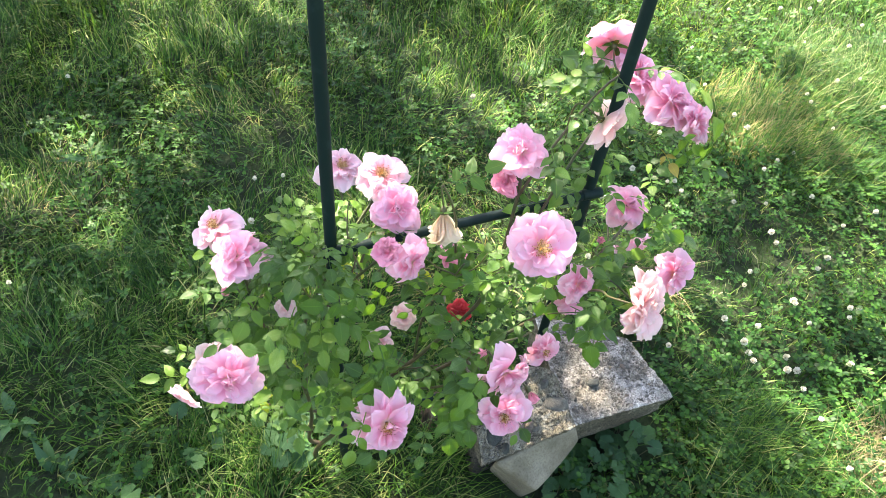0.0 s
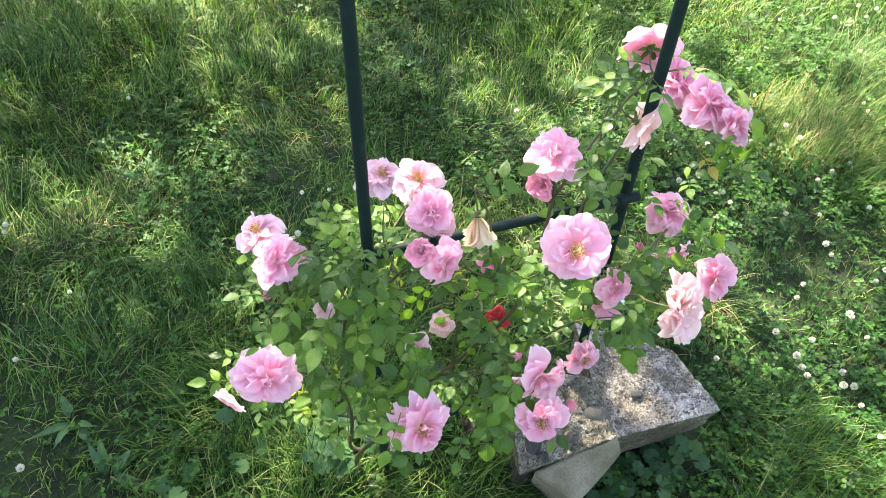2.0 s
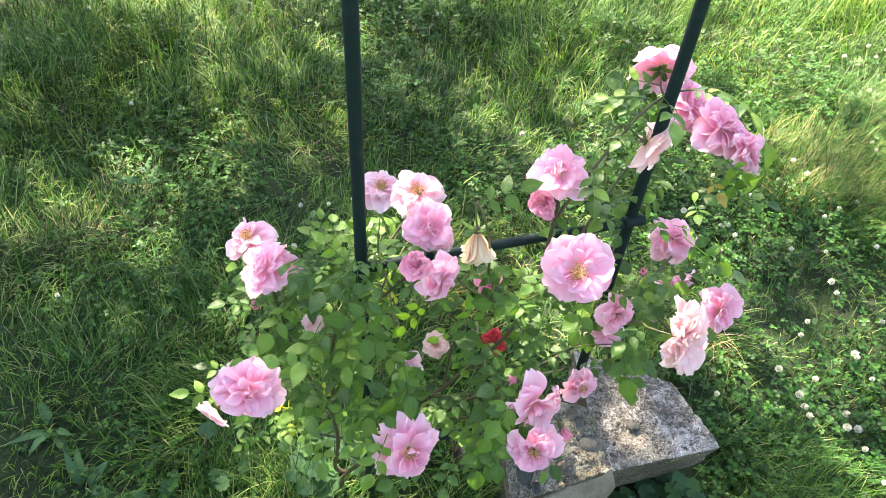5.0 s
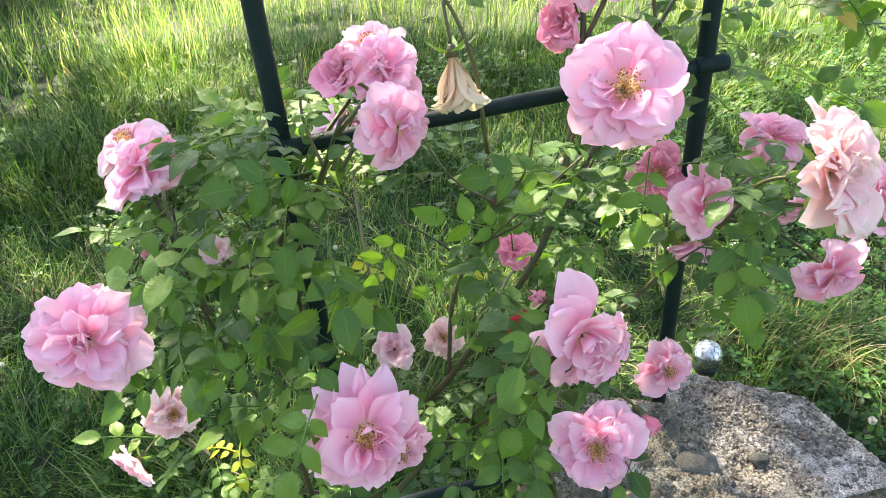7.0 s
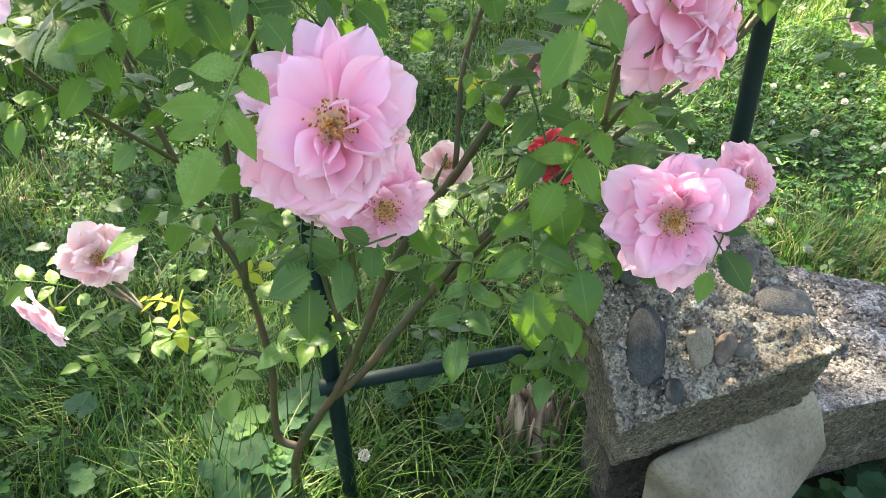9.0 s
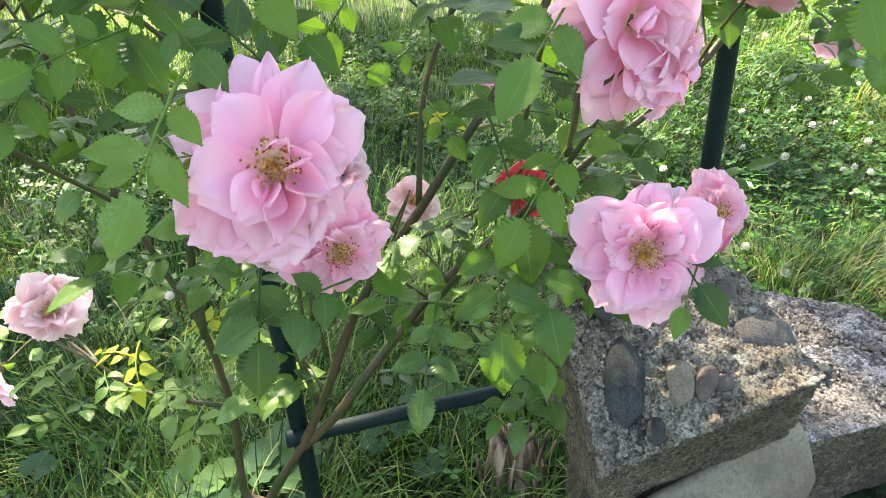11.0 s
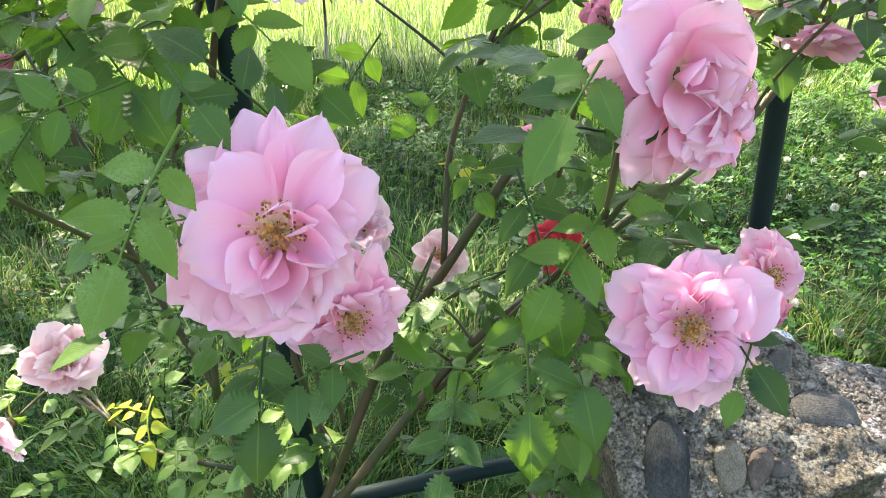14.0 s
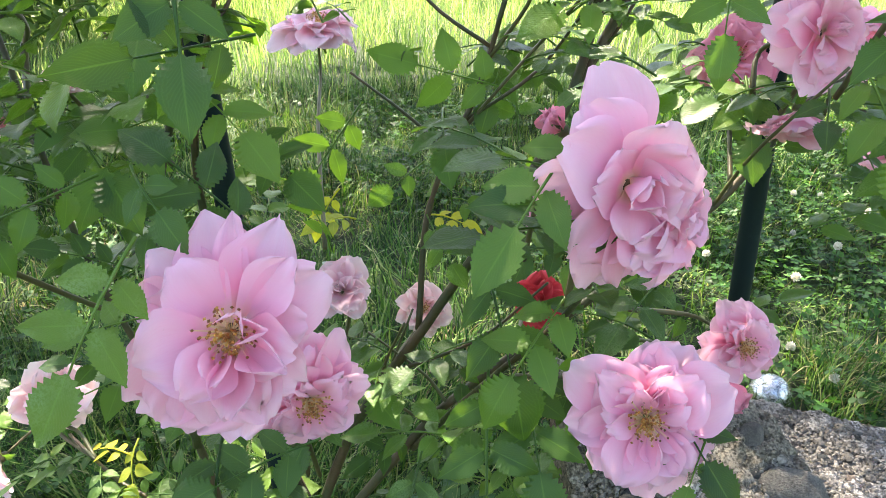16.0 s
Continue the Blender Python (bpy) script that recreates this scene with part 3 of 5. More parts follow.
# ---- stones ----
def box_rock(name, low, high, mats, parent, cuts=16, rough=0.006, scale=22.0, round_=0.02, seed=0.0, label=""):
    """A six-sided lump: four low and four high corners, its faces finely cut, worn round at the edges and roughened.
    mats: material for the top and for the sides."""
    lo, hi = [Vector(c) for c in low], [Vector(c) for c in high]
    mid = sum(lo + hi, Vector()) / 8
    bm = bmesh.new()
    quads = [(hi, (0, 1, 2, 3), 0), (lo[::-1], (0, 1, 2, 3), 1)] + [([lo[i], lo[(i + 1) % 4], hi[(i + 1) % 4], hi[i]], (0, 1, 2, 3), 1) for i in range(4)]
    for corners, order, slot in quads:
        a, b, c, d = (corners[k] for k in order)
        grid = [[bm.verts.new((a.lerp(b, u / cuts)).lerp(d.lerp(c, u / cuts), v / cuts)) for u in range(cuts + 1)] for v in range(cuts + 1)]
        for v in range(cuts):
            for u in range(cuts):
                f = bm.faces.new((grid[v][u], grid[v][u + 1], grid[v + 1][u + 1], grid[v + 1][u]))
                f.material_index, f.smooth = slot, True
    bmesh.ops.remove_doubles(bm, verts=bm.verts, dist=1e-5)
    # wear the edges: pull corners in by averaging several times
    keep = {v: v.co.copy() for v in bm.verts}
    for _ in range(3):
        bmesh.ops.smooth_vert(bm, verts=bm.verts, factor=round_ * 25, use_axis_x=True, use_axis_y=True, use_axis_z=True)
    bm.normal_update()
    top = (hi[1] - hi[0]).cross(hi[3] - hi[0]).normalized()
    for v in bm.verts:
        gain = 0.38 + 0.62 * max(0.0, min(1.0, v.normal.dot(top) * 1.6 - 0.4))
        p = v.co * scale + Vector((seed, seed * 0.7, 0))
        big = noise.fractal(v.co * 6 + Vector((seed, 0, 0)), 1.0, 2.0, 3)
        fine = noise.fractal(p, 0.6, 2.2, 4)
        pit = max(0, noise.noise(p * 0.8) - 0.22)
        v.co += v.normal * gain * (rough * fine + rough * 0.9 * big - rough * 2.2 * pit)
    me = bpy.data.meshes.new(name)
    bm.to_mesh(me)
    bm.free()
    for m in mats:
        me.materials.append(m)
    return child(name, me, parent, None, label) if parent else new(name, me)


def pebble_mesh(seed):
    bm = bmesh.new()
    bmesh.ops.create_icosphere(bm, subdivisions=3, radius=1.0)
    for v in bm.verts:
        v.co *= 1 + 0.24 * noise.noise(v.co * 1.2 + Vector((seed * 3.3, 0, 0))) + 0.06 * noise.noise(v.co * 3.4 + Vector((0, seed * 2.1, 0)))
    me = bpy.data.meshes.new("pebble")
    bm.to_mesh(me)
    bm.free()
    for p in me.polygons:
        p.use_smooth = True
    return me


PEBBLES = {}
for key, mat in (("grey", PEB_GREY), ("blue", PEB_BLUE), ("pale", PEB_PALE), ("brown", PEB_BROWN)):
    PEBBLES[key] = [pebble_mesh(len(PEBBLES) * 3 + s) for s in range(3)]
    for me in PEBBLES[key]:
        me.materials.append(mat)


def pebble(parent, kind, x, y, z, normal, along, ra, rb, rc, seed=0):
    n = Vector(normal).normalized()
    a = Vector(along)
    a = (a - n * a.dot(n)).normalized()
    b = n.cross(a)
    m = Matrix((a, b, n)).transposed().to_4x4()
    m.translation = (x, y, z)
    child("pebble", PEBBLES[kind][seed % 3], parent, m @ Matrix.Diagonal((ra, rb, rc, 1)))


def scatter_pebbles(parent, corners, count, rmin, rmax, seed):
    r = random.Random(seed)
    a, b, c, d = (Vector(q) for q in corners)
    n = (b - a).cross(d - a).normalized()
    for k in range(count):
        u, v = r.uniform(0.06, 0.94), r.uniform(0.06, 0.94)
        p = a.lerp(b, u).lerp(d.lerp(c, u), v)
        s = r.uniform(rmin, rmax)
        kind = r.choice(("grey", "grey", "blue", "pale", "brown", "grey"))
        pebble(parent, kind, *(p - n * s * 0.25), n, (r.uniform(-1, 1), r.uniform(-1, 1), r.uniform(-1, 1)), s * r.uniform(0.9, 1.5), s, s * 0.6, k)


def grit(parent, corners, count, rmin, rmax, mat, seed):
    """Countless angular grains standing proud of a broken face, as one mesh."""
    r = random.Random(seed)
    a, b, c, d = (Vector(q) for q in corners)
    n = (b - a).cross(d - a).normalized()
    side = (b - a).normalized()
    other = n.cross(side)
    shape = [Vector(q) for q in ((1, 0, 0), (0.3, 0.95, 0), (-0.8, 0.6, 0), (-0.8, -0.6, 0), (0.3, -0.95, 0), (0.2, 0.1, 0.7), (0, 0, -0.6))]
    tris = [(k, (k + 1) % 5, 5) for k in range(5)] + [((k + 1) % 5, k, 6) for k in range(5)]
    V, F = [], []
    for k in range(count):
        u, v = r.uniform(0.03, 0.97), r.uniform(0.03, 0.97)
        p = a.lerp(b, u).lerp(d.lerp(c, u), v) + n * r.uniform(-0.0018, 0.0012)
        s, t = r.uniform(rmin, rmax), r.uniform(0, 6.283)
        o = len(V)
        for q in shape:
            x, y = q.x * math.cos(t) - q.y * math.sin(t), q.x * math.sin(t) + q.y * math.cos(t)
            x, y, z = (w * s * r.uniform(0.7, 1.3) for w in (x, y, q.z))
            V.append(tuple(p + side * x + other * y + n * z))
        F += [(i + o, j + o, k2 + o) for i, j, k2 in tris]
    ob = child("grit", mesh_of("grit", V, F, mat, smooth=False), parent)
    tagged(ob, "coarse sand and gravel grains in the concrete", kind="stuff")


def stones():
    # broken block whose rough face leans towards the path
    block = thing("concrete_block", "broken grey concrete block with bedded pebbles, propped on a pale stone", "stone")
    hi = [(0.163, 0.535, 0.308), (0.338, 0.602, 0.350), (0.292, 0.700, 0.388), (0.124, 0.678, 0.440)]
    lo = [(0.172, 0.585, 0.215), (0.342, 0.640, 0.250), (0.350, 0.770, 0.230), (0.132, 0.760, 0.20)]
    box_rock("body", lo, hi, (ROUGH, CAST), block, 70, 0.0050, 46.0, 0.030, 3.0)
    n = (Vector(hi[1]) - Vector(hi[0])).cross(Vector(hi[3]) - Vector(hi[0])).normalized()
    pebble(block, "grey", 0.303, 0.637, 0.362, n, (1, 0.1, -0.4), 0.025, 0.015, 0.009, 0)
    pebble(block, "blue", 0.186, 0.590, 0.352, n, (0.05, 0.7, 0.5), 0.032, 0.0165, 0.009, 1)
    pebble(block, "blue", 0.206, 0.561, 0.332, n, (0.1, 0.7, 0.6), 0.0105, 0.0068, 0.007, 2)
    pebble(block, "pale", 0.227, 0.590, 0.353, n, (0.0, 0.7, 0.6), 0.018, 0.0105, 0.007, 0)
    pebble(block, "brown", 0.247, 0.594, 0.350, n, (0.4, 0.6, 0.5), 0.014, 0.008, 0.006, 1)
    pebble(block, "grey", 0.262, 0.596, 0.349, n, (0.6, 0.5, 0.5), 0.008, 0.006, 0.006, 2)
    pebble(block, "blue", 0.172, 0.642, 0.400, n, (0.0, 0.7, 0.6), 0.022, 0.011, 0.008, 0)
    pebble(block, "grey", 0.276, 0.668, 0.384, n, (0.5, 0.5, 0.1), 0.012, 0.009, 0.006, 2)
    scatter_pebbles(block, hi, 70, 0.0018, 0.0045, 4)
    grit(block, hi, 2600, 0.0008, 0.0024, GRAIN, 5)
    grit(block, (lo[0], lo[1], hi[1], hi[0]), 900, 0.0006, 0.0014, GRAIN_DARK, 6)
    # pale stone under it
    low = thing("pale_stone", "smooth pale tan stone wedged under a concrete block", "stone")
    box_rock("body", [(0.215, 0.660, 0.02), (0.290, 0.610, -0.02), (0.380, 0.710, -0.02), (0.365, 0.745, 0.08)],
             [(0.196, 0.578, 0.238), (0.294, 0.548, 0.166), (0.396, 0.666, 0.172), (0.364, 0.662, 0.256)], (PALE_STONE, PALE_STONE), low, 16, 0.0030, 11.0, 0.032, 8.0)
    # rubble under the block, its dark colour standing in for shade
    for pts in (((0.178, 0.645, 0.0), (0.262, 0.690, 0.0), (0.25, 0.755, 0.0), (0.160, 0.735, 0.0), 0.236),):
        rub = thing("rubble_stone", "rough concrete rubble under the block, coloured dark for the shade there", "stone")
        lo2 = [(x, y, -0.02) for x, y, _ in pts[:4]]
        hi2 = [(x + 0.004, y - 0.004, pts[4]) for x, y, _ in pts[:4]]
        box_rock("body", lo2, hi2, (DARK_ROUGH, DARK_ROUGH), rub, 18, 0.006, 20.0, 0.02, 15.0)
    # wide slab behind
    slab = thing("concrete_slab", "wide rough grey concrete slab with exposed aggregate lying on the grass", "stone")
    hi3 = [(0.362, 0.676, 0.197), (0.612, 0.765, 0.188), (0.534, 0.908, 0.203), (0.312, 0.958, 0.214)]
    lo3 = [(0.378, 0.705, 0.055), (0.600, 0.785, 0.070), (0.525, 0.900, 0.05), (0.320, 0.945, 0.05)]
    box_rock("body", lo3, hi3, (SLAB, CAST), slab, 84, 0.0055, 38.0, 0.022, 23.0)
    n3 = (Vector(hi3[1]) - Vector(hi3[0])).cross(Vector(hi3[3]) - Vector(hi3[0])).normalized()
    pebble(slab, "blue", 0.431, 0.782, 0.206, n3, (1, 0.2, 0), 0.014, 0.010, 0.006, 1)
    scatter_pebbles(slab, hi3, 80, 0.0022, 0.0062, 9)
    grit(slab, hi3, 4200, 0.0009, 0.0027, GRAIN, 7)
    # support added beneath the slab, dark in place of the shade there
    foot = thing("rubble_stone", "rough rubble added under the concrete slab, coloured dark for shade", "stone")
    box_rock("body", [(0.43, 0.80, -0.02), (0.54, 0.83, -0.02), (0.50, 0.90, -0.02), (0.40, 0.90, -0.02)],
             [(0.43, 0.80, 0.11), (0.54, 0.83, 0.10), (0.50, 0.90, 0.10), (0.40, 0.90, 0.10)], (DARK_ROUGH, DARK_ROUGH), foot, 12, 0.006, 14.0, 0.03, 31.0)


stones()


def wood_stump():
    ob = thing("wood_stump", "split weathered brown wood stump standing beside the block", "stump", "", (0.105, 0.785, 0))
    verts, faces, sides, rows = [], [], 36, 14
    for j in range(rows + 1):
        z = -0.03 + 0.13 * j / rows
        for k in range(sides):
            a = 2 * math.pi * k / sides
            ridge = noise.noise(Vector((math.cos(a) * 5, math.sin(a) * 5, z * 9))) * 0.30 + noise.noise(Vector((math.cos(a) * 13, math.sin(a) * 13, z * 5))) * 0.22
            q = 0.040 * (1.12 - 0.5 * j / rows) * (1 + ridge)
            top = 0.030 * noise.noise(Vector((math.cos(a) * 3, math.sin(a) * 3, 4.0))) * (j / rows) ** 3
            verts.append((q * math.cos(a), q * 0.8 * math.sin(a), z + top))
    for j in range(rows):
        for k in range(sides):
            a, b = j * sides + k, j * sides + (k + 1) % sides
            faces += [(a, b, b + sides), (a, b + sides, a + sides)]
    verts.append((0, 0, 0.07))
    for k in range(sides):
        faces.append((len(verts) - 1, rows * sides + k, rows * sides + (k + 1) % sides))
    child("trunk", mesh_of("trunk", verts, faces, BARK), ob)
    for k in range(7):
        r = random.Random(60 + k)
        a = k * 0.9 - 2.6
        p = Vector((0.040 * math.cos(a), 0.032 * math.sin(a), 0))
        h = r.uniform(0.05, 0.14)
        line = smooth_line([p + Vector((0, 0, -0.02)), p * 1.1 + Vector((r.uniform(-0.006, 0.006), 0, h * 0.5)), p * 1.05 + Vector((r.uniform(-0.012, 0.012), 0, h))], 6)
        child("splinter", tube_mesh("splinter", line, r.uniform(0.003, 0.006), 0.0015, BARK, 6, 0.7), ob)


wood_stump()


def globe_light():
    ob = thing("garden_globe", "small crackled glass globe light on a black base in the grass", "garden light", "", (0.452, 1.135, 0))
    bm = bmesh.new()
    bmesh.ops.create_uvsphere(bm, u_segments=32, v_segments=20, radius=0.030, matrix=Matrix.Translation((0, 0, 0.078)))
    part("globe", bm, GLASS, ob, "clear crackled glass globe")
    bm = bmesh.new()
    bmesh.ops.create_uvsphere(bm, u_segments=24, v_segments=16, radius=0.0265, matrix=Matrix.Translation((0, 0, 0.078)))
    part("reflector", bm, CHROME, ob, "silvered inner reflector")
    line = [Vector((0, 0, z)) for z in (-0.04, 0.02, 0.046)]
    child("base", tube_mesh("base", line, 0.010, 0.012, BLACK, 16), ob)
    line = [Vector((0, 0, z)) for z in (0.044, 0.048, 0.060)]
    child("collar", tube_mesh("collar", line, 0.020, 0.0255, BLACK, 20), ob)


globe_light()


# ---- rose petals and leaves ----
def petal_mesh(name, mat, width, cup, bend, roll, ruffle, seed, pointed=0.0, fold=0.0, nu=12, nv=12):
    """A petal of length 1 along +y, its inner face towards +z: a narrow foot and a broad crown. cup: sides lifted; bend: tip laid back;
    roll: rim rolled under; ruffle: waves along the rim; pointed: 1 draws the crown to a point; fold: sides closed towards each other."""
    verts, uvs, faces = [], [], []
    r = random.Random(seed)
    o = Vector((seed * 2.17, seed * 1.3, 0))
    skew, phase, waves = r.uniform(-0.16, 0.16), r.uniform(0, 6.28), r.uniform(1.3, 2.6)
    nick = r.uniform(-0.5, 0.5)
    for j in range(nv + 1):
        v = j / nv
        broad = 0.16 + 0.84 * math.sin(math.pi * 0.5 * min(1.0, v / 0.68)) ** 1.25
        far = max(0.0, v - 0.48) / 0.52
        crown = (1 - pointed) * math.sqrt(1 - 0.86 * far ** 2.3) + pointed * (1 - 0.95 * far ** 1.45)
        w = width * broad * crown
        for i in range(nu + 1):
            u = 2 * i / nu - 1
            x = u * w * 0.5
            y = v * (1 - 0.08 * u * u * v * v)
            y -= 0.055 * (1 - pointed) * math.exp(-((u - nick) * 3.2) ** 2) * max(0, v - 0.75) / 0.25
            y += 0.045 * noise.noise(Vector((u * 2.6, seed, 1.3))) * v ** 3
            z = cup * u * u * (w + 0.15) * (0.55 + 0.45 * v) - bend * v * v - 0.025 * math.exp(-(u * 4.5) ** 2) * (1 - v)
            far = max(0.0, v - 0.76) / 0.24
            side = max(0.0, abs(u) - 0.68) / 0.32
            z -= roll * (far * far * (0.16 + 0.05 * math.sin(u * 2 + phase)) + side * side * v * v * 0.12)
            y -= roll * far * far * 0.05
            z += ruffle * v ** 2.2 * (math.sin(waves * math.pi * u + phase) * (0.35 + 0.65 * abs(u)) * 0.5 + 0.5 * noise.noise(Vector((u * 3.1, v * 2.0, 0)) + o))
            z += 0.045 * noise.noise(Vector((u * 1.1, v * 1.6, 5)) + o)
            x += skew * v * v * 0.5 + 0.05 * noise.noise(Vector((u, v * 2.5, 9)) + o) * v
            if fold:
                turn = fold * u * 1.5
                x, z = x * math.cos(turn * 0.7), z + abs(x) * math.sin(abs(turn))
            verts.append((x, y, z))
            uvs.append(((u + 1) / 2, v))
    n = nu + 1
    for j in range(nv):
        for i in range(nu):
            faces.append((j * n + i, j * n + i + 1, (j + 1) * n + i + 1, (j + 1) * n + i))
    return mesh_of(name, verts, faces, mat, uvs)


PETALS = {}


def petal_set(key, mat):
    wild = 2.2 if key == "dry" else 1.0
    PETALS[key] = {
        "outer": [petal_mesh("petal", mat, 0.70 + 0.06 * (s % 4), 0.10 + 0.08 * (s % 3), 0.04 + 0.07 * (s % 4), 0.15 + 0.25 * (s % 3), (0.08 + 0.04 * (s % 3)) * wild, s + 1) for s in range(10)],
        "point": [petal_mesh("petal", mat, 0.56 + 0.05 * s, 0.16, 0.08 + 0.08 * s, 0.45, 0.10 * wild, s + 21, 0.66) for s in range(4)],
        "mid": [petal_mesh("petal", mat, 0.70 + 0.07 * (s % 4), 0.14 + 0.08 * (s % 3), 0.00 + 0.06 * (s % 3), 0.7, (0.14 + 0.05 * (s % 3)) * wild, s + 31) for s in range(9)],
        "calm": [petal_mesh("petal", mat, 0.72 + 0.06 * (s % 3), 0.16, 0.02 + 0.11 * (s % 3), 0.40, 0.13 * wild, s + 91) for s in range(6)],
        "inner": [petal_mesh("petal", mat, 0.56 + 0.08 * (s % 3), 0.40, -0.14 + 0.06 * (s % 3), 0.5, 0.19, s + 61, 0.0, 0.30 + 0.22 * (s % 3)) for s in range(9)],
    }


for key, mat in (("pink", PINK), ("pale", PALE), ("cream", CREAM), ("dry", DRY), ("deep", DEEP), ("red", RED)):
    petal_set(key, mat)


def stamen_mesh(seed, n=120):
    r = random.Random(seed)
    verts, faces = [], []
    for k in range(n):
        a, t = r.uniform(0, 6.283), r.uniform(0.05, 1.0)
        d = Vector((math.cos(a) * math.sin(t), math.sin(a) * math.sin(t), math.cos(t)))
        ln = r.uniform(0.16, 0.30)
        side = d.cross(Vector((0.2, 0.9, 0.3))).normalized()
        q = d.cross(side)
        w = 0.005
        i = len(verts)
        verts += [side * w, -side * w, d * ln + q * w, d * ln * 1.0 - q * w]
        faces += [(i, i + 1, i + 2), (i, i + 2, i + 3)]
        b = len(verts)
        c, s = d * ln, 0.015
        verts += [c + side * s, c - side * s, c + q * s, c - q * s, c + d * s, c - d * s]
        faces += [(b, b + 2, b + 4), (b + 2, b + 1, b + 4), (b + 1, b + 3, b + 4), (b + 3, b, b + 4), (b + 2, b, b + 5), (b + 1, b + 2, b + 5), (b + 3, b + 1, b + 5), (b, b + 3, b + 5)]
    me = mesh_of("stamen_tuft", [tuple(v) for v in verts], faces, GOLD, smooth=False)
    me.materials.append(ANTHER)
    for k, p in enumerate(me.polygons):
        p.material_index = 0 if k % 10 < 2 else 1
    return me


STAMENS = [stamen_mesh(s) for s in (5, 6)]


def leaflet_arrays(length, width, droop, fold, seed, y0=0.0, teeth=11):
    """One toothed leaflet along +y from y0: vertices, triangles and uvs."""
    r = random.Random(seed)
    verts, uvs, faces = [], [], []
    n = teeth * 2
    for j in range(n + 1):
        v = j / n
        w = width * 0.54 * max(0.0, math.sin(math.pi * v ** 0.86)) ** 0.92 * (1 - 0.30 * v ** 4)
        tooth = 0.0 if j % 2 else 0.105 * width * (1 - v * 0.5)
        if j in (0, n):
            w, tooth = 0.0006, 0
        y = y0 + length * v
        zc = -droop * length * v * v
        for s, u in ((-1, 0.0), (-0.5, 0.25), (0, 0.5), (0.5, 0.75), (1, 1.0)):
            x = s * (w + (tooth if abs(s) == 1 else 0))
            z = zc + fold * abs(x) - 0.3 * fold * (abs(s) == 1) * w + 0.035 * length * noise.noise(Vector((s * 1.3, v * 3, seed * 1.9)))
            verts.append((x, y - (tooth * 0.8 if abs(s) == 1 else 0), z))
            uvs.append((u, v))
    for j in range(n):
        for k in range(4):
            a = j * 5 + k
            faces += [(a, a + 1, a + 6), (a, a + 6, a + 5)]
    return verts, faces, uvs


def compound_arrays(seed, pairs=2, size=0.038, teeth=12):
    """A rose leaf: a rachis along +y with side leaflets in pairs and one at the end; its upper face towards +z."""
    r = random.Random(seed)
    V, F, U = [], [], []

    def add(v, f, u, m):
        o = len(V)
        V.extend(tuple(m @ Vector(p)) for p in v)
        F.extend(tuple(i + o for i in t) for t in f)
        U.extend(u)

    gap = size * 0.72
    reach = gap * 0.9 + gap * pairs
    line = [Vector((0, reach * t, 0.006 * math.sin(t * 3))) for t in (0, 0.25, 0.5, 0.75, 1)]
    v, f = tube_arrays(line, 0.0011, 0.0006, 5, 0, False)
    add(v, f, [(0.25, 0.5)] * len(v), Matrix.Identity(4))
    for p in range(pairs):
        y = gap * (0.9 + p)
        for s in (-1, 1):
            ln = size * r.uniform(0.80, 1.0) * (0.82 + 0.16 * p)
            v, f, u = leaflet_arrays(ln, ln * r.uniform(0.44, 0.58), r.uniform(0.05, 0.34), r.uniform(0.10, 0.45), seed * 7 + p * 2 + s, 0.002, teeth)
            add(v, f, u, Matrix.Translation((0, y, 0.002)) @ Matrix.Rotation(-s * radians(r.uniform(48, 68)), 4, "Z") @ Matrix.Rotation(s * radians(r.uniform(-18, 18)), 4, "Y"))
    ln = size * r.uniform(1.05, 1.2)
    v, f, u = leaflet_arrays(ln, ln * r.uniform(0.50, 0.64), r.uniform(0.08, 0.38), r.uniform(0.10, 0.40), seed * 7 + 99, 0.0, teeth)
    add(v, f, u, Matrix.Translation((0, reach, 0.002)) @ Matrix.Rotation(radians(r.uniform(-15, 5)), 4, "X"))
    return V, F, U


LEAF_ARRAYS = [compound_arrays(s, 2 if s % 4 else 1, 0.030 + 0.003 * (s % 4)) for s in range(1, 11)]
LEAF_MESHES = [mesh_of("leaf", v, f, LEAF, u) for v, f, u in LEAF_ARRAYS]
YOUNG_MESHES = [mesh_of("leaf", v, f, YOUNG, u) for v, f, u in [compound_arrays(s, 2, 0.022) for s in (21, 22, 23)]]
SPENT_MESHES = [mesh_of("leaf", v, f, SPENT, u) for v, f, u in [compound_arrays(s, 1, 0.030) for s in (25, 26)]]


def frame_of(direction, up):
    """A turn whose y axis is the direction and whose z axis leans to up."""
    y = Vector(direction).normalized()
    z = Vector(up) - y * Vector(up).dot(y)
    if z.length < 1e-4:
        z = y.orthogonal()
    z.normalize()
    x = y.cross(z)
    return Matrix((x, y, z)).transposed().to_4x4()


def facing_frame(f):
    """A turn whose z axis is f, its y axis as upright as may be."""
    z = Vector(f).normalized()
    y = Vector((0, 0, 1)) if abs(z.z) < 0.95 else Vector((0, 1, 0))
    y = (y - z * y.dot(z)).normalized()
    return Matrix((y.cross(z), y, z)).transposed().to_4x4()


# ---- the rose bush ----
bush = thing("rose_bush", "pink shrub rose in full bloom trained on a tube trellis", "rose bush", "", (-0.15, 0.66, 0))
OFF = Vector((-0.15, 0.66, 0))
FLOWERS = []
CANES = []


def cane(points, r0, r1, mat=CANE, sides=8, steps=7, name="cane"):
    line = smooth_line(points, steps)
    CANES.append((line, r0, r1))
    return child(name, tube_mesh(name, [p - OFF for p in line], r0, r1, mat, sides, 0.25), bush)


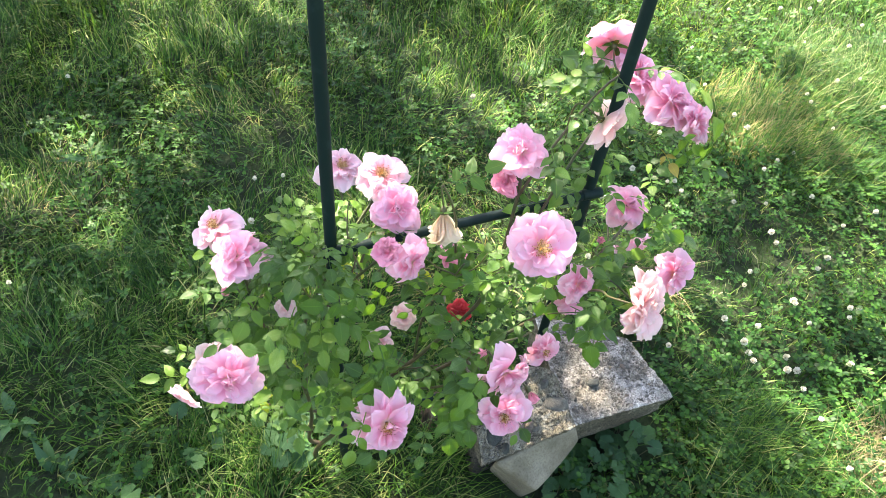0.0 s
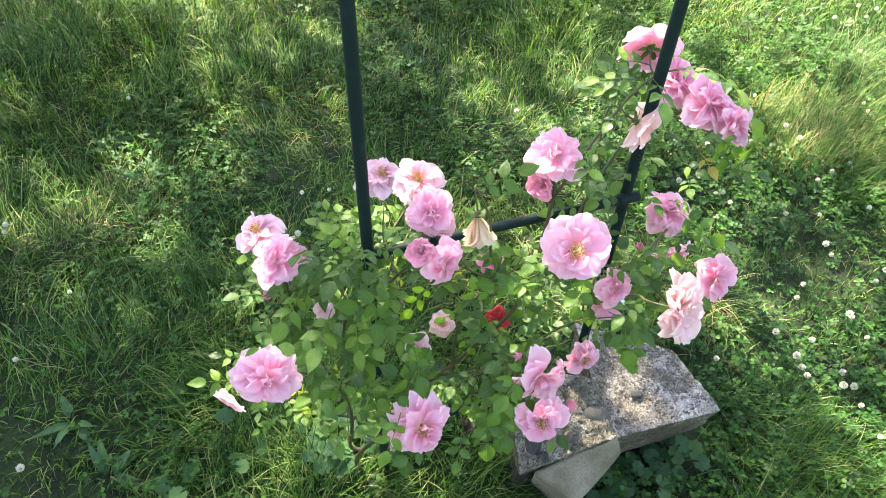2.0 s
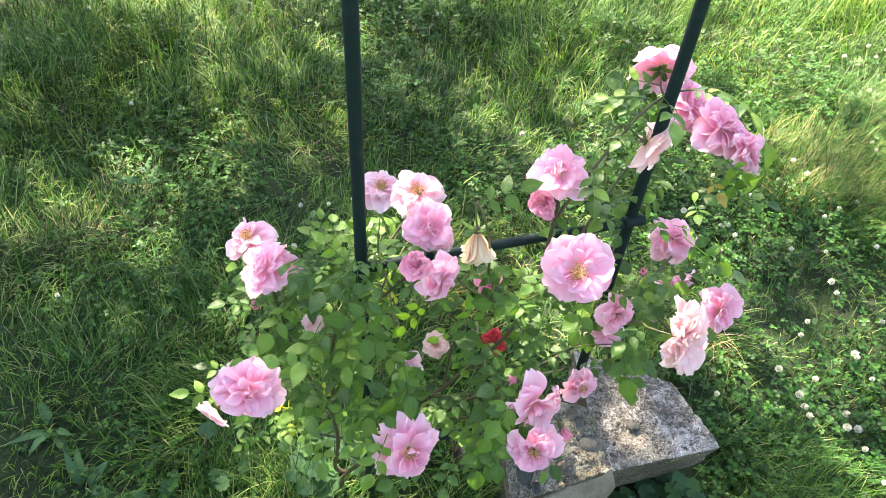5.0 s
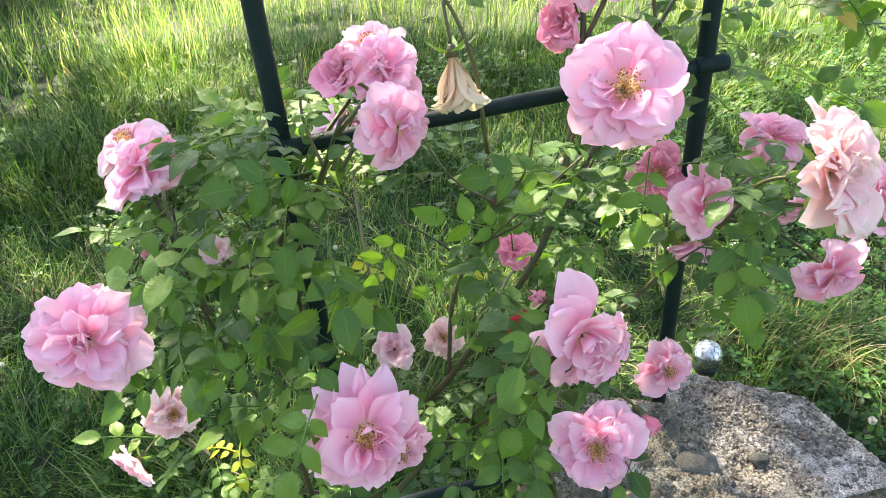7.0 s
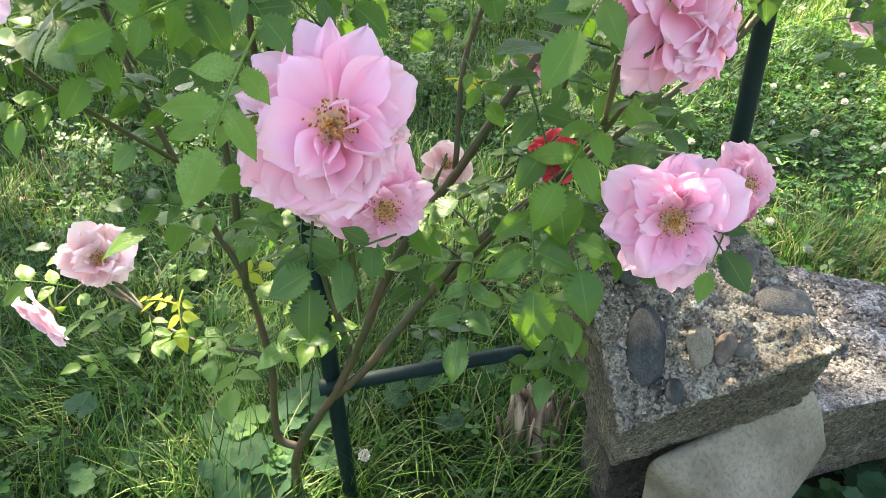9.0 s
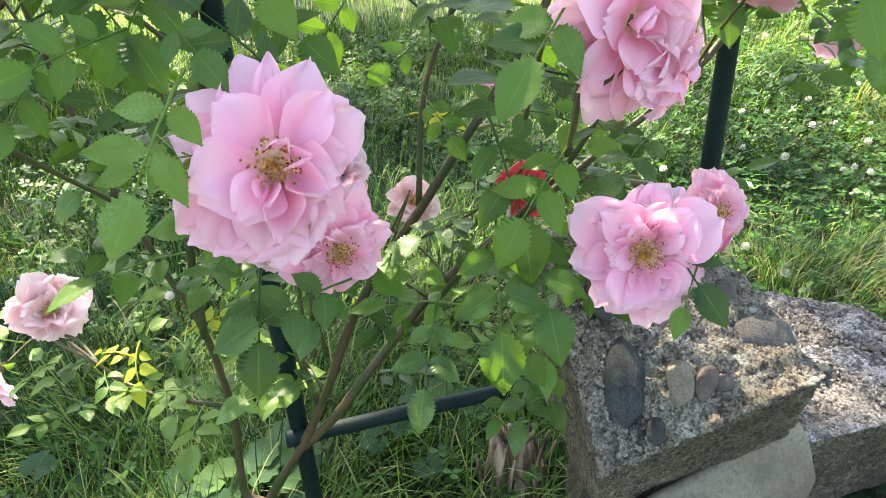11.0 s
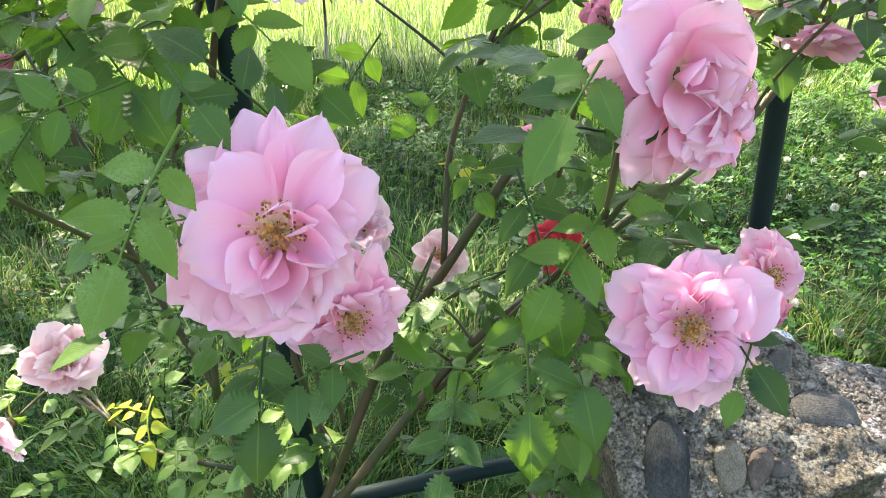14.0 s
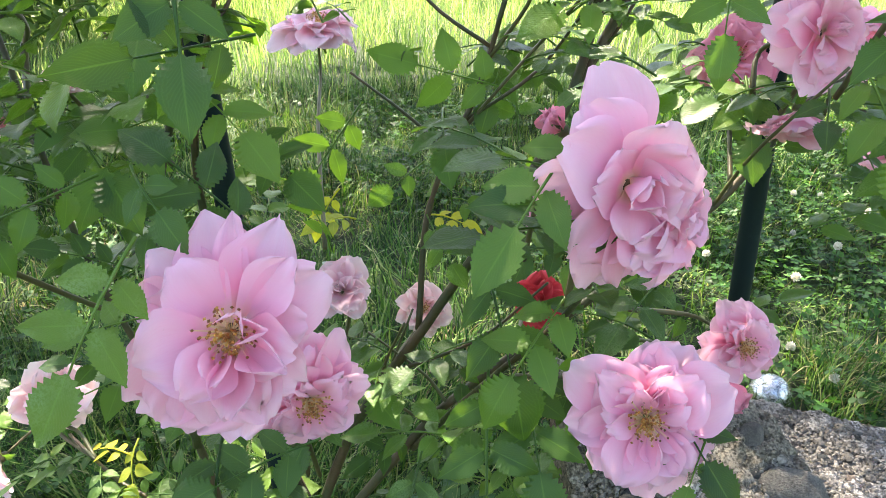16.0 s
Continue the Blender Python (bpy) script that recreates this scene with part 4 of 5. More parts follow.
def flower(x, y, z, size, facing, kind="pink", fullness=1.0, seed=1, root=None, spread=1.0, stamens=True, plan=()):
    """An open double rose. size: its width; facing: where its face looks; fullness: share of the inner petals;
    spread: 1 flat open, less for a half-closed bloom; root: where its stem leaves the bush;
    plan: petals set one by one, as rows of shape, turn round the face, length, breadth, lean from the axis, setback."""
    r = random.Random(seed * 13 + 5)
    f = Vector(facing).normalized()
    c = Vector((x, y, z))
    m = facing_frame(f)
    rad = size * 0.46
    base = c - f * rad * 0.30
    m.translation = base - OFF
    bloom = new("flower")
    bloom.parent = bush
    bloom.matrix_basis = m
    words = {"pink": "open pink double rose with loose ruffled petals", "pale": "pale pink double rose fading to white", "cream": "faded cream and pink rose, past its best",
             "dry": "withered buff rose with drooping papery petals", "deep": "deep pink half-open rosebud", "red": "small red rose among the stems"}
    tagged(bloom, words[kind])
    sets = PETALS[kind]

    def put(which, turn, length, breadth, lean, lift, twist=0.0):
        choice = r.choice(sets[which])
        pm = Matrix.Rotation(turn - math.pi / 2, 4, "Z") @ Matrix.Translation((0, rad * (0.19 if which == "inner" and stamens else 0.07), lift * rad)) @ Matrix.Rotation(radians(90 - lean), 4, "X") @ Matrix.Rotation(radians(twist), 4, "Y")
        child("petal", choice, bloom, pm @ Matrix.Diagonal((rad * length * breadth, rad * length, rad * length, 1)))

    if plan:
        for which, turn, length, breadth, lean, lift in plan:
            put(which, radians(turn + r.uniform(-4, 4)), length, breadth * 1.08, lean + r.uniform(-7, 7), lift, r.uniform(-17, 17))
    else:
        # petals in broad whorls, each a little out of turn, the inner ones crowded to one side
        off = r.uniform(0, 6.28)
        whorls = (("outer", 8, 98, 1.08), ("outer", 8, 86, 1.0), ("calm" if fullness < 0.65 else "mid", int(8 * fullness + 0.5), 75, 0.84), ("mid", int(7 * fullness + 0.5), 64, 0.64))
        for ring, (which, count, lean, ln) in enumerate(whorls):
            for k in range(count):
                turn = off + ring * 0.45 + (k + r.uniform(-0.36, 0.36)) * 2 * math.pi / count
                put(which, turn, ln * r.uniform(0.78, 1.14), r.uniform(0.85, 1.25) * (1.22 if fullness < 0.65 else 1.0), (lean + r.uniform(-19, 16)) * spread, 0.035 * ring + r.uniform(0, 0.02), r.uniform(-22, 22))
        crowd = r.uniform(0, 6.28)
        for k in range(int((5 if stamens else 13) * fullness)):
            turn = crowd + r.gauss(0, 1.3)
            put("inner", turn, r.uniform(0.34, 0.50), r.uniform(0.9, 1.4), r.uniform(48, 72) * spread if stamens else r.uniform(5, 58) * spread, 0.10 + r.uniform(0, 0.06), r.uniform(-35, 35))
    if stamens:
        child("stamen_tuft", STAMENS[seed % 2], bloom, Matrix.Translation((0, 0, rad * 0.10)) @ Matrix.Scale(rad * 1.42, 4), "golden stamens")
    # hip and sepals behind the petals
    line = [Vector((0, 0, -rad * 0.26)), Vector((0, 0, -rad * 0.16)), Vector((0, 0, -rad * 0.02))]
    child("hip", tube_mesh("hip", line, rad * 0.07, rad * 0.15, TWIG, 8), bloom)
    for k in range(5):
        v, fc, u = leaflet_arrays(rad * 0.62, rad * 0.18, 0.2, 0.3, k, 0, 3)
        child("sepal", mesh_of("sepal", [tuple(Matrix.Rotation(k * 1.257, 4, "Z") @ Matrix.Rotation(radians(-14), 4, "X") @ Vector(p)) for p in v], fc, LEAF, u), bloom, Matrix.Translation((0, 0, -rad * 0.10)))
    FLOWERS.append((c, f, rad))
    if root is not None:
        start = base - f * rad * 0.22
        root = Vector(root)
        bend = start - f * min(0.038, (root - start).length * 0.4)
        cane([root, root.lerp(bend, 0.6) + Vector((r.uniform(-0.012, 0.012), r.uniform(-0.012, 0.012), 0.004)), bend, start], 0.0021, 0.0014, TWIG, 6, 6, "stem")
    return bloom


def bud(x, y, z, size, facing, kind="deep", seed=1, root=None):
    """A rolled bud."""
    r = random.Random(seed)
    f = Vector(facing).normalized()
    m = facing_frame(f)
    m.translation = Vector((x, y, z)) - OFF
    b = new("bud")
    b.parent = bush
    b.matrix_basis = m
    tagged(b, "rolled deep pink rosebud")
    for k in range(7):
        pm = Matrix.Rotation(k * 2.4, 4, "Z") @ Matrix.Translation((0, size * 0.06, 0)) @ Matrix.Rotation(radians(90 - r.uniform(2, 20)), 4, "X") @ Matrix.Scale(size * r.uniform(0.85, 1.0), 4)
        child("petal", PETALS[kind]["inner"][k % 6], b, pm)
    child("hip", tube_mesh("hip", [Vector((0, 0, -size * 0.35)), Vector((0, 0, -size * 0.15)), Vector((0, 0, size * 0.1))], size * 0.12, size * 0.2, TWIG, 8), b)
    for k in range(5):
        v, fc, u = leaflet_arrays(size * 0.8, size * 0.24, -0.2, 0.3, k, 0, 3)
        child("sepal", mesh_of("sepal", [tuple(Matrix.Rotation(k * 1.257, 4, "Z") @ Matrix.Rotation(radians(62), 4, "X") @ Vector(p)) for p in v], fc, LEAF, u), b)
    if root is not None:
        cane([Vector(root), Vector(root).lerp(Vector((x, y, z)), 0.5) + Vector((0, 0, 0.01)), Vector((x, y, z)) - f * size * 0.3], 0.0017, 0.0012, TWIG, 6, 6, "stem")


# the great loose bloom: pointed petals above, broad drooping ones below, a nest of folded ones beside the stamens
GREAT_OUTER = [
    ("point", 99, 1.22, 1.15, 88, 0.00), ("point", 83, 1.16, 0.60, 96, -0.03), ("point", 58, 1.16, 0.95, 80, 0.02), ("calm", 40, 0.94, 0.80, 78, 0.03),
    ("calm", 20, 1.02, 0.90, 84, 0.00), ("outer", 2, 0.88, 0.80, 94, -0.02), ("point", 138, 1.16, 1.20, 88, 0.00), ("calm", 122, 0.84, 1.10, 76, 0.04),
    ("point", 170, 1.14, 1.15, 88, 0.00), ("calm", 195, 1.24, 0.72, 92, -0.03), ("calm", 213, 1.22, 0.90, 74, 0.03), ("outer", 229, 1.16, 0.95, 84, 0.00),
    ("outer", 246, 1.14, 1.00, 78, 0.00), ("outer", 266, 1.08, 0.95, 74, 0.02), ("outer", 288, 0.98, 0.95, 72, 0.02), ("outer", 316, 0.88, 0.95, 82, 0.00),
]
GREAT_INNER = [
    ("mid", 190, 0.90, 1.05, 54, 0.08), ("calm", 250, 0.86, 0.95, 56, 0.08), ("inner", 268, 0.72, 1.10, 50, 0.12), ("mid", 236, 0.78, 0.80, 44, 0.12), ("inner", 252, 0.60, 0.90, 34, 0.14), ("mid", 284, 0.80, 0.90, 58, 0.08),
    ("inner", 62, 0.40, 1.40, 20, 0.18), ("inner", 8, 0.40, 1.20, 36, 0.18), ("mid", 338, 0.70, 1.00, 58, 0.08), ("inner", 322, 0.60, 1.10, 44, 0.12), ("calm", 156, 0.80, 1.00, 80, 0.04),
    ("outer", 355, 0.74, 0.95, 72, 0.04),
]
# the bloom seen from beside: broad smooth petals, one standing up, some folded over its heart
BESIDE = [
    ("calm", 98, 1.20, 0.85, 92, 0.00), ("calm", 120, 0.92, 1.20, 84, 0.02), ("calm", 148, 0.86, 1.25, 78, 0.04), ("calm", 184, 0.95, 1.05, 94, -0.02),
    ("calm", 206, 0.80, 1.15, 88, -0.01), ("calm", 232, 0.92, 1.15, 76, 0.04), ("outer", 250, 1.16, 0.95, 90, 0.00), ("outer", 268, 1.12, 1.05, 84, 0.00),
    ("mid", 288, 0.90, 1.05, 68, 0.02), ("calm", 72, 0.84, 1.30, 46, 0.04), ("calm", 34, 0.70, 1.40, 26, 0.04), ("calm", 352, 0.64, 1.30, 20, 0.04), ("mid", 318, 0.66, 1.15, 44, 0.04),
    ("calm", 12, 0.60, 1.40, 6, 0.02), ("inner", 205, 0.48, 1.30, 24, 0.08), ("inner", 85, 0.50, 1.30, 16, 0.08), ("inner", 300, 0.46, 1.30, 18, 0.08),
    ("calm", 176, 0.52, 1.40, 58, 0.07), ("calm", 258, 0.56, 1.40, 56, 0.07), ("mid", 110, 0.50, 1.30, 56, 0.07),
]
# main canes
cane([(-0.158, 0.668, -0.03), (-0.165, 0.662, 0.06), (-0.148, 0.652, 0.135), (-0.086, 0.650, 0.243), (-0.023, 0.655, 0.385), (0.048, 0.660, 0.493), (0.136, 0.680, 0.638), (0.165, 0.735, 0.80), (0.164, 0.762, 0.845)], 0.0056, 0.0024)
cane([(-0.10, 0.652, 0.215), (-0.062, 0.648, 0.258), (-0.003, 0.655, 0.338), (0.049, 0.660, 0.403), (0.13, 0.675, 0.470), (0.235, 0.700, 0.555), (0.30, 0.74, 0.62), (0.40, 0.86, 0.63)], 0.0048, 0.0020)
cane([(-0.150, 0.655, 0.130), (-0.172, 0.655, 0.150), (-0.161, 0.655, 0.254), (-0.166, 0.650, 0.36), (-0.182, 0.645, 0.422), (-0.212, 0.640, 0.55), (-0.236, 0.652, 0.70)], 0.0046, 0.0020)
cane([(-0.166, 0.650, 0.35), (-0.158, 0.652, 0.45), (-0.151, 0.655, 0.571), (-0.10, 0.685, 0.70), (-0.045, 0.750, 0.77)], 0.0040, 0.0020)
cane([(-0.075, 0.652, 0.265), (-0.10, 0.660, 0.40), (-0.121, 0.660, 0.58), (-0.075, 0.635, 0.70), (-0.030, 0.610, 0.79)], 0.0036, 0.0018)
cane([(-0.128, 0.660, 0.255), (-0.20, 0.662, 0.262), (-0.264, 0.670, 0.275), (-0.335, 0.70, 0.305)], 0.0026, 0.0016)
cane([(0.030, 0.660, 0.470), (0.040, 0.680, 0.56), (0.075, 0.690, 0.64), (0.095, 0.685, 0.70)], 0.0026, 0.0015)
cane([(0.136, 0.680, 0.638), (0.20, 0.74, 0.74), (0.27, 0.83, 0.83), (0.36, 0.94, 0.86)], 0.0032, 0.0016)
cane([(0.165, 0.735, 0.80), (0.22, 0.77, 0.90), (0.28, 0.80, 0.975), (0.36, 0.82, 0.985)], 0.0024, 0.0012)
cane([(0.02, 0.655, 0.36), (0.07, 0.62, 0.44), (0.13, 0.58, 0.53), (0.15, 0.55, 0.58)], 0.0026, 0.0016)

# thin twigs that cross the open middle
for k in range(22):
    r = random.Random(500 + k)
    line = CANES[r.choice((0, 0, 1, 1, 3, 4, 6))][0]
    p = line[r.randrange(len(line) // 4, len(line) - 4)]
    if p.z > 0.2:
        a = r.uniform(0, 6.283)
        ln = r.uniform(0.06, 0.16)
        tip = p + Vector((math.cos(a) * 0.6, math.sin(a) * 0.35, r.uniform(0.4, 1.0))).normalized() * ln
        cane([p, p.lerp(tip, 0.5) + Vector((r.uniform(-0.012, 0.012), r.uniform(-0.01, 0.01), -0.006)), tip], 0.0016, 0.0009, TWIG if k % 3 else CANE, 5, 5, "twig")

# blooms: left side
flower(-0.224, 0.483, 0.668, 0.094, (0.25, -0.80, 0.55), "pink", 0.8, 1, (-0.195, 0.642, 0.48), 1.0, False)
flower(-0.405, 0.668, 0.285, 0.076, (-0.45, -0.75, -0.25), "pale", 0.8, 2, (-0.30, 0.685, 0.29), 0.72, False)
flower(-0.358, 0.721, 0.328, 0.080, (0.45, -0.55, 0.55), "cream", 1.0, 3, (-0.30, 0.685, 0.29), 0.66)
flower(-0.240, 0.645, 0.742, 0.094, (-0.30, -0.35, 0.88), "pink", 1.0, 4, (-0.225, 0.648, 0.64), 1.0, False)
flower(-0.282, 0.705, 0.738, 0.078, (-0.3, -0.2, 0.9), "pale", 0.8, 5, (-0.225, 0.648, 0.64))
flower(-0.118, 0.945, 0.655, 0.092, (0.1, -0.15, 0.95), "pale", 1.0, 6, (-0.06, 0.73, 0.50))
flower(-0.036, 0.768, 0.804, 0.088, (-0.1, -0.2, 0.95), "pale", 1.0, 7, (-0.08, 0.70, 0.72))
flower(-0.010, 0.690, 0.805, 0.082, (0.1, -0.75, 0.6), "pink", 0.9, 8, (-0.06, 0.66, 0.72), 1.0, False)
flower(-0.018, 0.587, 0.835, 0.050, (-0.3, -0.7, 0.6), "deep", 1.0, 9, (-0.04, 0.62, 0.77), 0.45, False)
flower(0.020, 0.612, 0.780, 0.074, (0.75, -0.6, 0.10), "pink", 0.9, 10, (-0.04, 0.62, 0.74), 1.0, False)
flower(0.056, 0.676, 0.802, 0.092, (0.10, -0.18, -0.95), "dry", 0.8, 11, (0.08, 0.690, 0.72), 0.11, False)
# centre and upper right
flower(0.163, 0.761, 0.870, 0.092, (-0.05, -0.45, 0.9), "pink", 0.9, 12, (0.164, 0.755, 0.82), 1.0, False)
flower(0.145, 0.745, 0.820, 0.050, (-0.5, -0.7, 0.2), "deep", 0.8, 13, (0.164, 0.745, 0.79), 0.7, False)
flower(0.193, 0.633, 0.801, 0.102, (0.05, -0.80, 0.58), "pink", 0.63, 14, (0.150, 0.700, 0.70))
flower(0.283, 0.785, 0.905, 0.078, (0.65, -0.1, -0.35), "cream", 0.8, 15, (0.24, 0.79, 0.79), 0.7, False)
flower(0.318, 0.985, 0.925, 0.098, (0.05, 0.85, 0.25), "pink", 0.9, 16, (0.34, 0.92, 0.855), 1.0, False)
flower(0.366, 0.935, 0.895, 0.096, (0.5, -0.4, 0.75), "pink", 0.9, 17, (0.34, 0.92, 0.84), 1.0, False)
flower(0.415, 0.890, 0.882, 0.098, (0.3, -0.5, 0.8), "pink", 0.9, 18, (0.35, 0.93, 0.83), 1.0, False)
flower(0.456, 0.870, 0.858, 0.078, (0.6, -0.4, 0.6), "pink", 0.8, 19, (0.36, 0.94, 0.82), 0.9, False)
# right side
flower(0.409, 0.901, 0.640, 0.092, (0.1, -0.35, 0.9), "pink", 0.8, 20, (0.37, 0.83, 0.60), 1.0, False)
flower(0.440, 0.893, 0.535, 0.082, (0.2, -0.6, -0.5), "pink", 0.8, 21, (0.38, 0.84, 0.60), 0.75, False)
flower(0.281, 0.674, 0.676, 0.066, (0.4, -0.7, 0.3), "pink", 0.7, 22, (0.26, 0.715, 0.58), 0.9, False)
flower(0.274, 0.683, 0.618, 0.060, (-0.1, -0.4, -0.8), "pink", 0.7, 23, (0.27, 0.725, 0.60), 0.62, False)
flower(0.342, 0.574, 0.756, 0.098, (0.55, -0.55, 0.40), "cream", 0.75, 24, (0.30, 0.70, 0.63), 0.82, False)
flower(0.464, 0.735, 0.642, 0.088, (0.5, -0.6, 0.5), "pink", 0.9, 25, (0.34, 0.77, 0.62), 1.0, False)
flower(0.410, 0.672, 0.590, 0.080, (0.4, -0.8, -0.1), "pink", 0.8, 26, (0.32, 0.75, 0.61), 1.0, False)
flower(0.259, 0.800, 0.640, 0.070, (-0.2, -0.6, 0.5), "deep", 0.8, 27, (0.25, 0.72, 0.56), 0.8)
# low front blooms
flower(-0.007, 0.462, 0.590, 0.094, (0.26, -0.88, 0.30), "pink", 0.72, 28, (-0.075, 0.645, 0.34), plan=GREAT_OUTER + GREAT_INNER)
flower(0.004, 0.510, 0.516, 0.072, (0.50, -0.82, -0.05), "pink", 1.1, 29, (-0.06, 0.648, 0.33))
flower(-0.055, 0.545, 0.492, 0.038, (-0.3, -0.6, -0.4), "pale", 0.8, 30, (-0.07, 0.648, 0.33), 0.8, False)
flower(0.178, 0.534, 0.500, 0.086, (-0.06, -0.88, 0.46), "pink", 1.5, 31, (0.10, 0.650, 0.44))
flower(0.273, 0.700, 0.440, 0.072, (0.35, -0.90, 0.15), "pink", 0.8, 32, (0.16, 0.685, 0.48))
flower(0.165, 0.527, 0.633, 0.095, (0.48, -0.84, 0.10), "pink", 0.6, 33, (0.135, 0.575, 0.545), stamens=False, plan=BESIDE)
flower(0.188, 0.545, 0.612, 0.064, (0.85, -0.45, 0.05), "pink", 0.9, 34, (0.135, 0.575, 0.545), 0.85, False)
# hidden and fading ones among the leaves
flower(-0.030, 0.672, 0.495, 0.052, (0.1, -0.5, 0.7), "pale", 0.7, 35, (-0.05, 0.655, 0.36), 0.7, False)
flower(0.008, 0.786, 0.413, 0.055, (0.3, -0.5, 0.8), "cream", 0.9, 36, (-0.03, 0.70, 0.34), 0.8)
flower(0.117, 0.800, 0.414, 0.058, (0.1, -0.85, 0.35), "red", 0.9, 37, (0.10, 0.69, 0.44), 0.85, False)
flower(0.099, 0.883, 0.490, 0.060, (0.0, -0.4, 0.8), "deep", 0.9, 38, (0.07, 0.69, 0.52), 0.85, False)
flower(-0.168, 0.610, 0.665, 0.034, (-0.1, -0.5, 0.7), "cream", 0.6, 39, (-0.13, 0.65, 0.60), 0.7, False)
bud(0.224, 0.592, 0.488, 0.026, (0.5, -0.7, -0.3), "deep", 3, (0.17, 0.66, 0.47))
bud(-0.264, 0.672, 0.628, 0.020, (-0.6, -0.4, -0.3), "deep", 4, (-0.21, 0.645, 0.56))
bud(0.340, 0.800, 0.640, 0.020, (-0.2, -0.4, 0.8), "deep", 5, (0.32, 0.77, 0.60))
bud(0.130, 0.560, 0.650, 0.018, (-0.4, -0.6, 0.6), "deep", 6, (0.11, 0.60, 0.56))

# ---- rose leaves ----
LEAVES = []
# gaps in the foliage before the post, the open meadow and the blooms behind
OPEN_GAPS = [(Vector((0.218, 0.506, 0.669)), Vector((0.277, 0.684, 0.620)), 0.034), (Vector((0.227, 0.520, 0.695)), Vector((0.292, 0.708, 0.663)), 0.036),
             (Vector((-0.001, 0.416, 0.656)), Vector((-0.104, 0.673, 0.598)), 0.030), (Vector((0.015, 0.382, 0.694)), Vector((-0.085, 0.626, 0.599)), 0.034), (Vector((0.011, 0.450, 0.674)), Vector((-0.114, 0.683, 0.598)), 0.030),
             (Vector((0.044, 0.475, 0.685)), Vector((-0.165, 1.10, 0.53)), 0.058), (Vector((0.060, 0.461, 0.658)), Vector((-0.114, 1.053, 0.432)), 0.045),
             (Vector((0.030, 0.431, 0.655)), Vector((-0.135, 1.085, 0.516)), 0.048), (Vector((0.046, 0.413, 0.621)), Vector((-0.083, 1.02, 0.393)), 0.026),
             (Vector((0.115, 0.50, 0.56)), Vector((0.117, 0.805, 0.412)), 0.042), (Vector((0.02, 0.55, 0.54)), Vector((0.008, 0.786, 0.413)), 0.042)]


def in_front_of_flower(p):
    for c, f, rad in FLOWERS:
        d = p - c
        along = d.dot(f)
        if d.length < rad * 1.05 or (0 < along < 0.16 and (d - f * along).length < rad * 1.15):
            return True
    return False


def leaf(p, direction, up, scale=1.0, kind=0, seed=0, force=False):
    p = Vector(p)
    d = Vector(direction).normalized()
    if not force and (in_front_of_flower(p + d * 0.03) or in_front_of_flower(p + d * 0.07) or p.y < 0.44):
        return False
    q = p + d * 0.04
    if not force:
        for a, b, wide in OPEN_GAPS:
            t = max(0.0, min(1.0, (q - a).dot(b - a) / (b - a).length_squared))
            if (q - a.lerp(b, t)).length < wide:
                return False
    if not force and -0.075 < q.x < 0.105 and 0.34 < q.z < 0.76 and q.y > 0.56 and (seed * 37) % 10 < 5 and kind == 0:
        return False
    m = frame_of(d, up) @ Matrix.Scale(scale, 4)
    m.translation = p
    LEAVES.append((p, m, kind, seed))
    return True


def clothe(first, last, count, seed, out=0.05, scale=(0.52, 0.92), start=0.15):
    """Leaves along some of the canes, in turn round the cane."""
    r = random.Random(seed)
    for line, r0, r1 in CANES[first:last]:
        n = len(line)
        for k in range(count):
            t = start + (1 - start) * (k + r.uniform(0, 0.8)) / count
            i = min(n - 2, int(t * (n - 1)))
            p = line[i]
            if p.z < 0.20:
                continue
            a = r.uniform(0, 6.283)
            d = Vector((math.cos(a), math.sin(a) * 0.8 - 0.25, r.uniform(-0.15, 0.55)))
            up = Vector((r.uniform(-0.4, 0.4), r.uniform(-0.75, 0.1), 1.0))
            leaf(p, d, up, r.uniform(*scale), 0, r.randrange(100))


def cloud(x, y, z, rx, ry, rz, count, seed, scale=(0.48, 0.86), kind=0):
    """A spray of leaves on short twigs, filling an egg-shaped part of the bush."""
    r = random.Random(seed)
    c = Vector((x, y, z))
    for k in range(count):
        while True:
            u = Vector((r.uniform(-1, 1), r.uniform(-1, 1), r.uniform(-1, 1)))
            if u.length < 1:
                break
        p = c + Vector((u.x * rx, u.y * ry, u.z * rz))
        d = Vector((u.x + r.uniform(-0.8, 0.8), u.y - 0.2 + r.uniform(-0.7, 0.7), r.uniform(-0.35, 0.45)))
        up = Vector((r.uniform(-0.5, 0.5), r.uniform(-0.9, 0.1), 1.0))
        leaf(p, d, up, r.uniform(*scale), kind, r.randrange(100))


cloud(0.03, 0.70, 0.40, 0.08, 0.05, 0.09, 24, 61, (0.5, 0.85))
cloud(0.06, 0.68, 0.58, 0.07, 0.06, 0.09, 20, 62, (0.5, 0.85))
clothe(0, 10, 7, 3)
clothe(10, len(CANES), 2, 4, start=0.35)
cloud(-0.13, 0.66, 0.745, 0.12, 0.07, 0.035, 44, 63, (0.42, 0.68))
cloud(0.02, 0.66, 0.70, 0.10, 0.06, 0.05, 20, 64, (0.45, 0.75))
cloud(-0.10, 0.635, 0.755, 0.075, 0.035, 0.03, 24, 65, (0.48, 0.78))
cloud(-0.160, 0.64, 0.62, 0.115, 0.11, 0.12, 50, 5)
cloud(-0.11, 0.66, 0.52, 0.10, 0.09, 0.14, 30, 6)
cloud(-0.13, 0.655, 0.715, 0.09, 0.08, 0.045, 18, 26)
cloud(-0.12, 0.60, 0.66, 0.07, 0.06, 0.06, 12, 28)
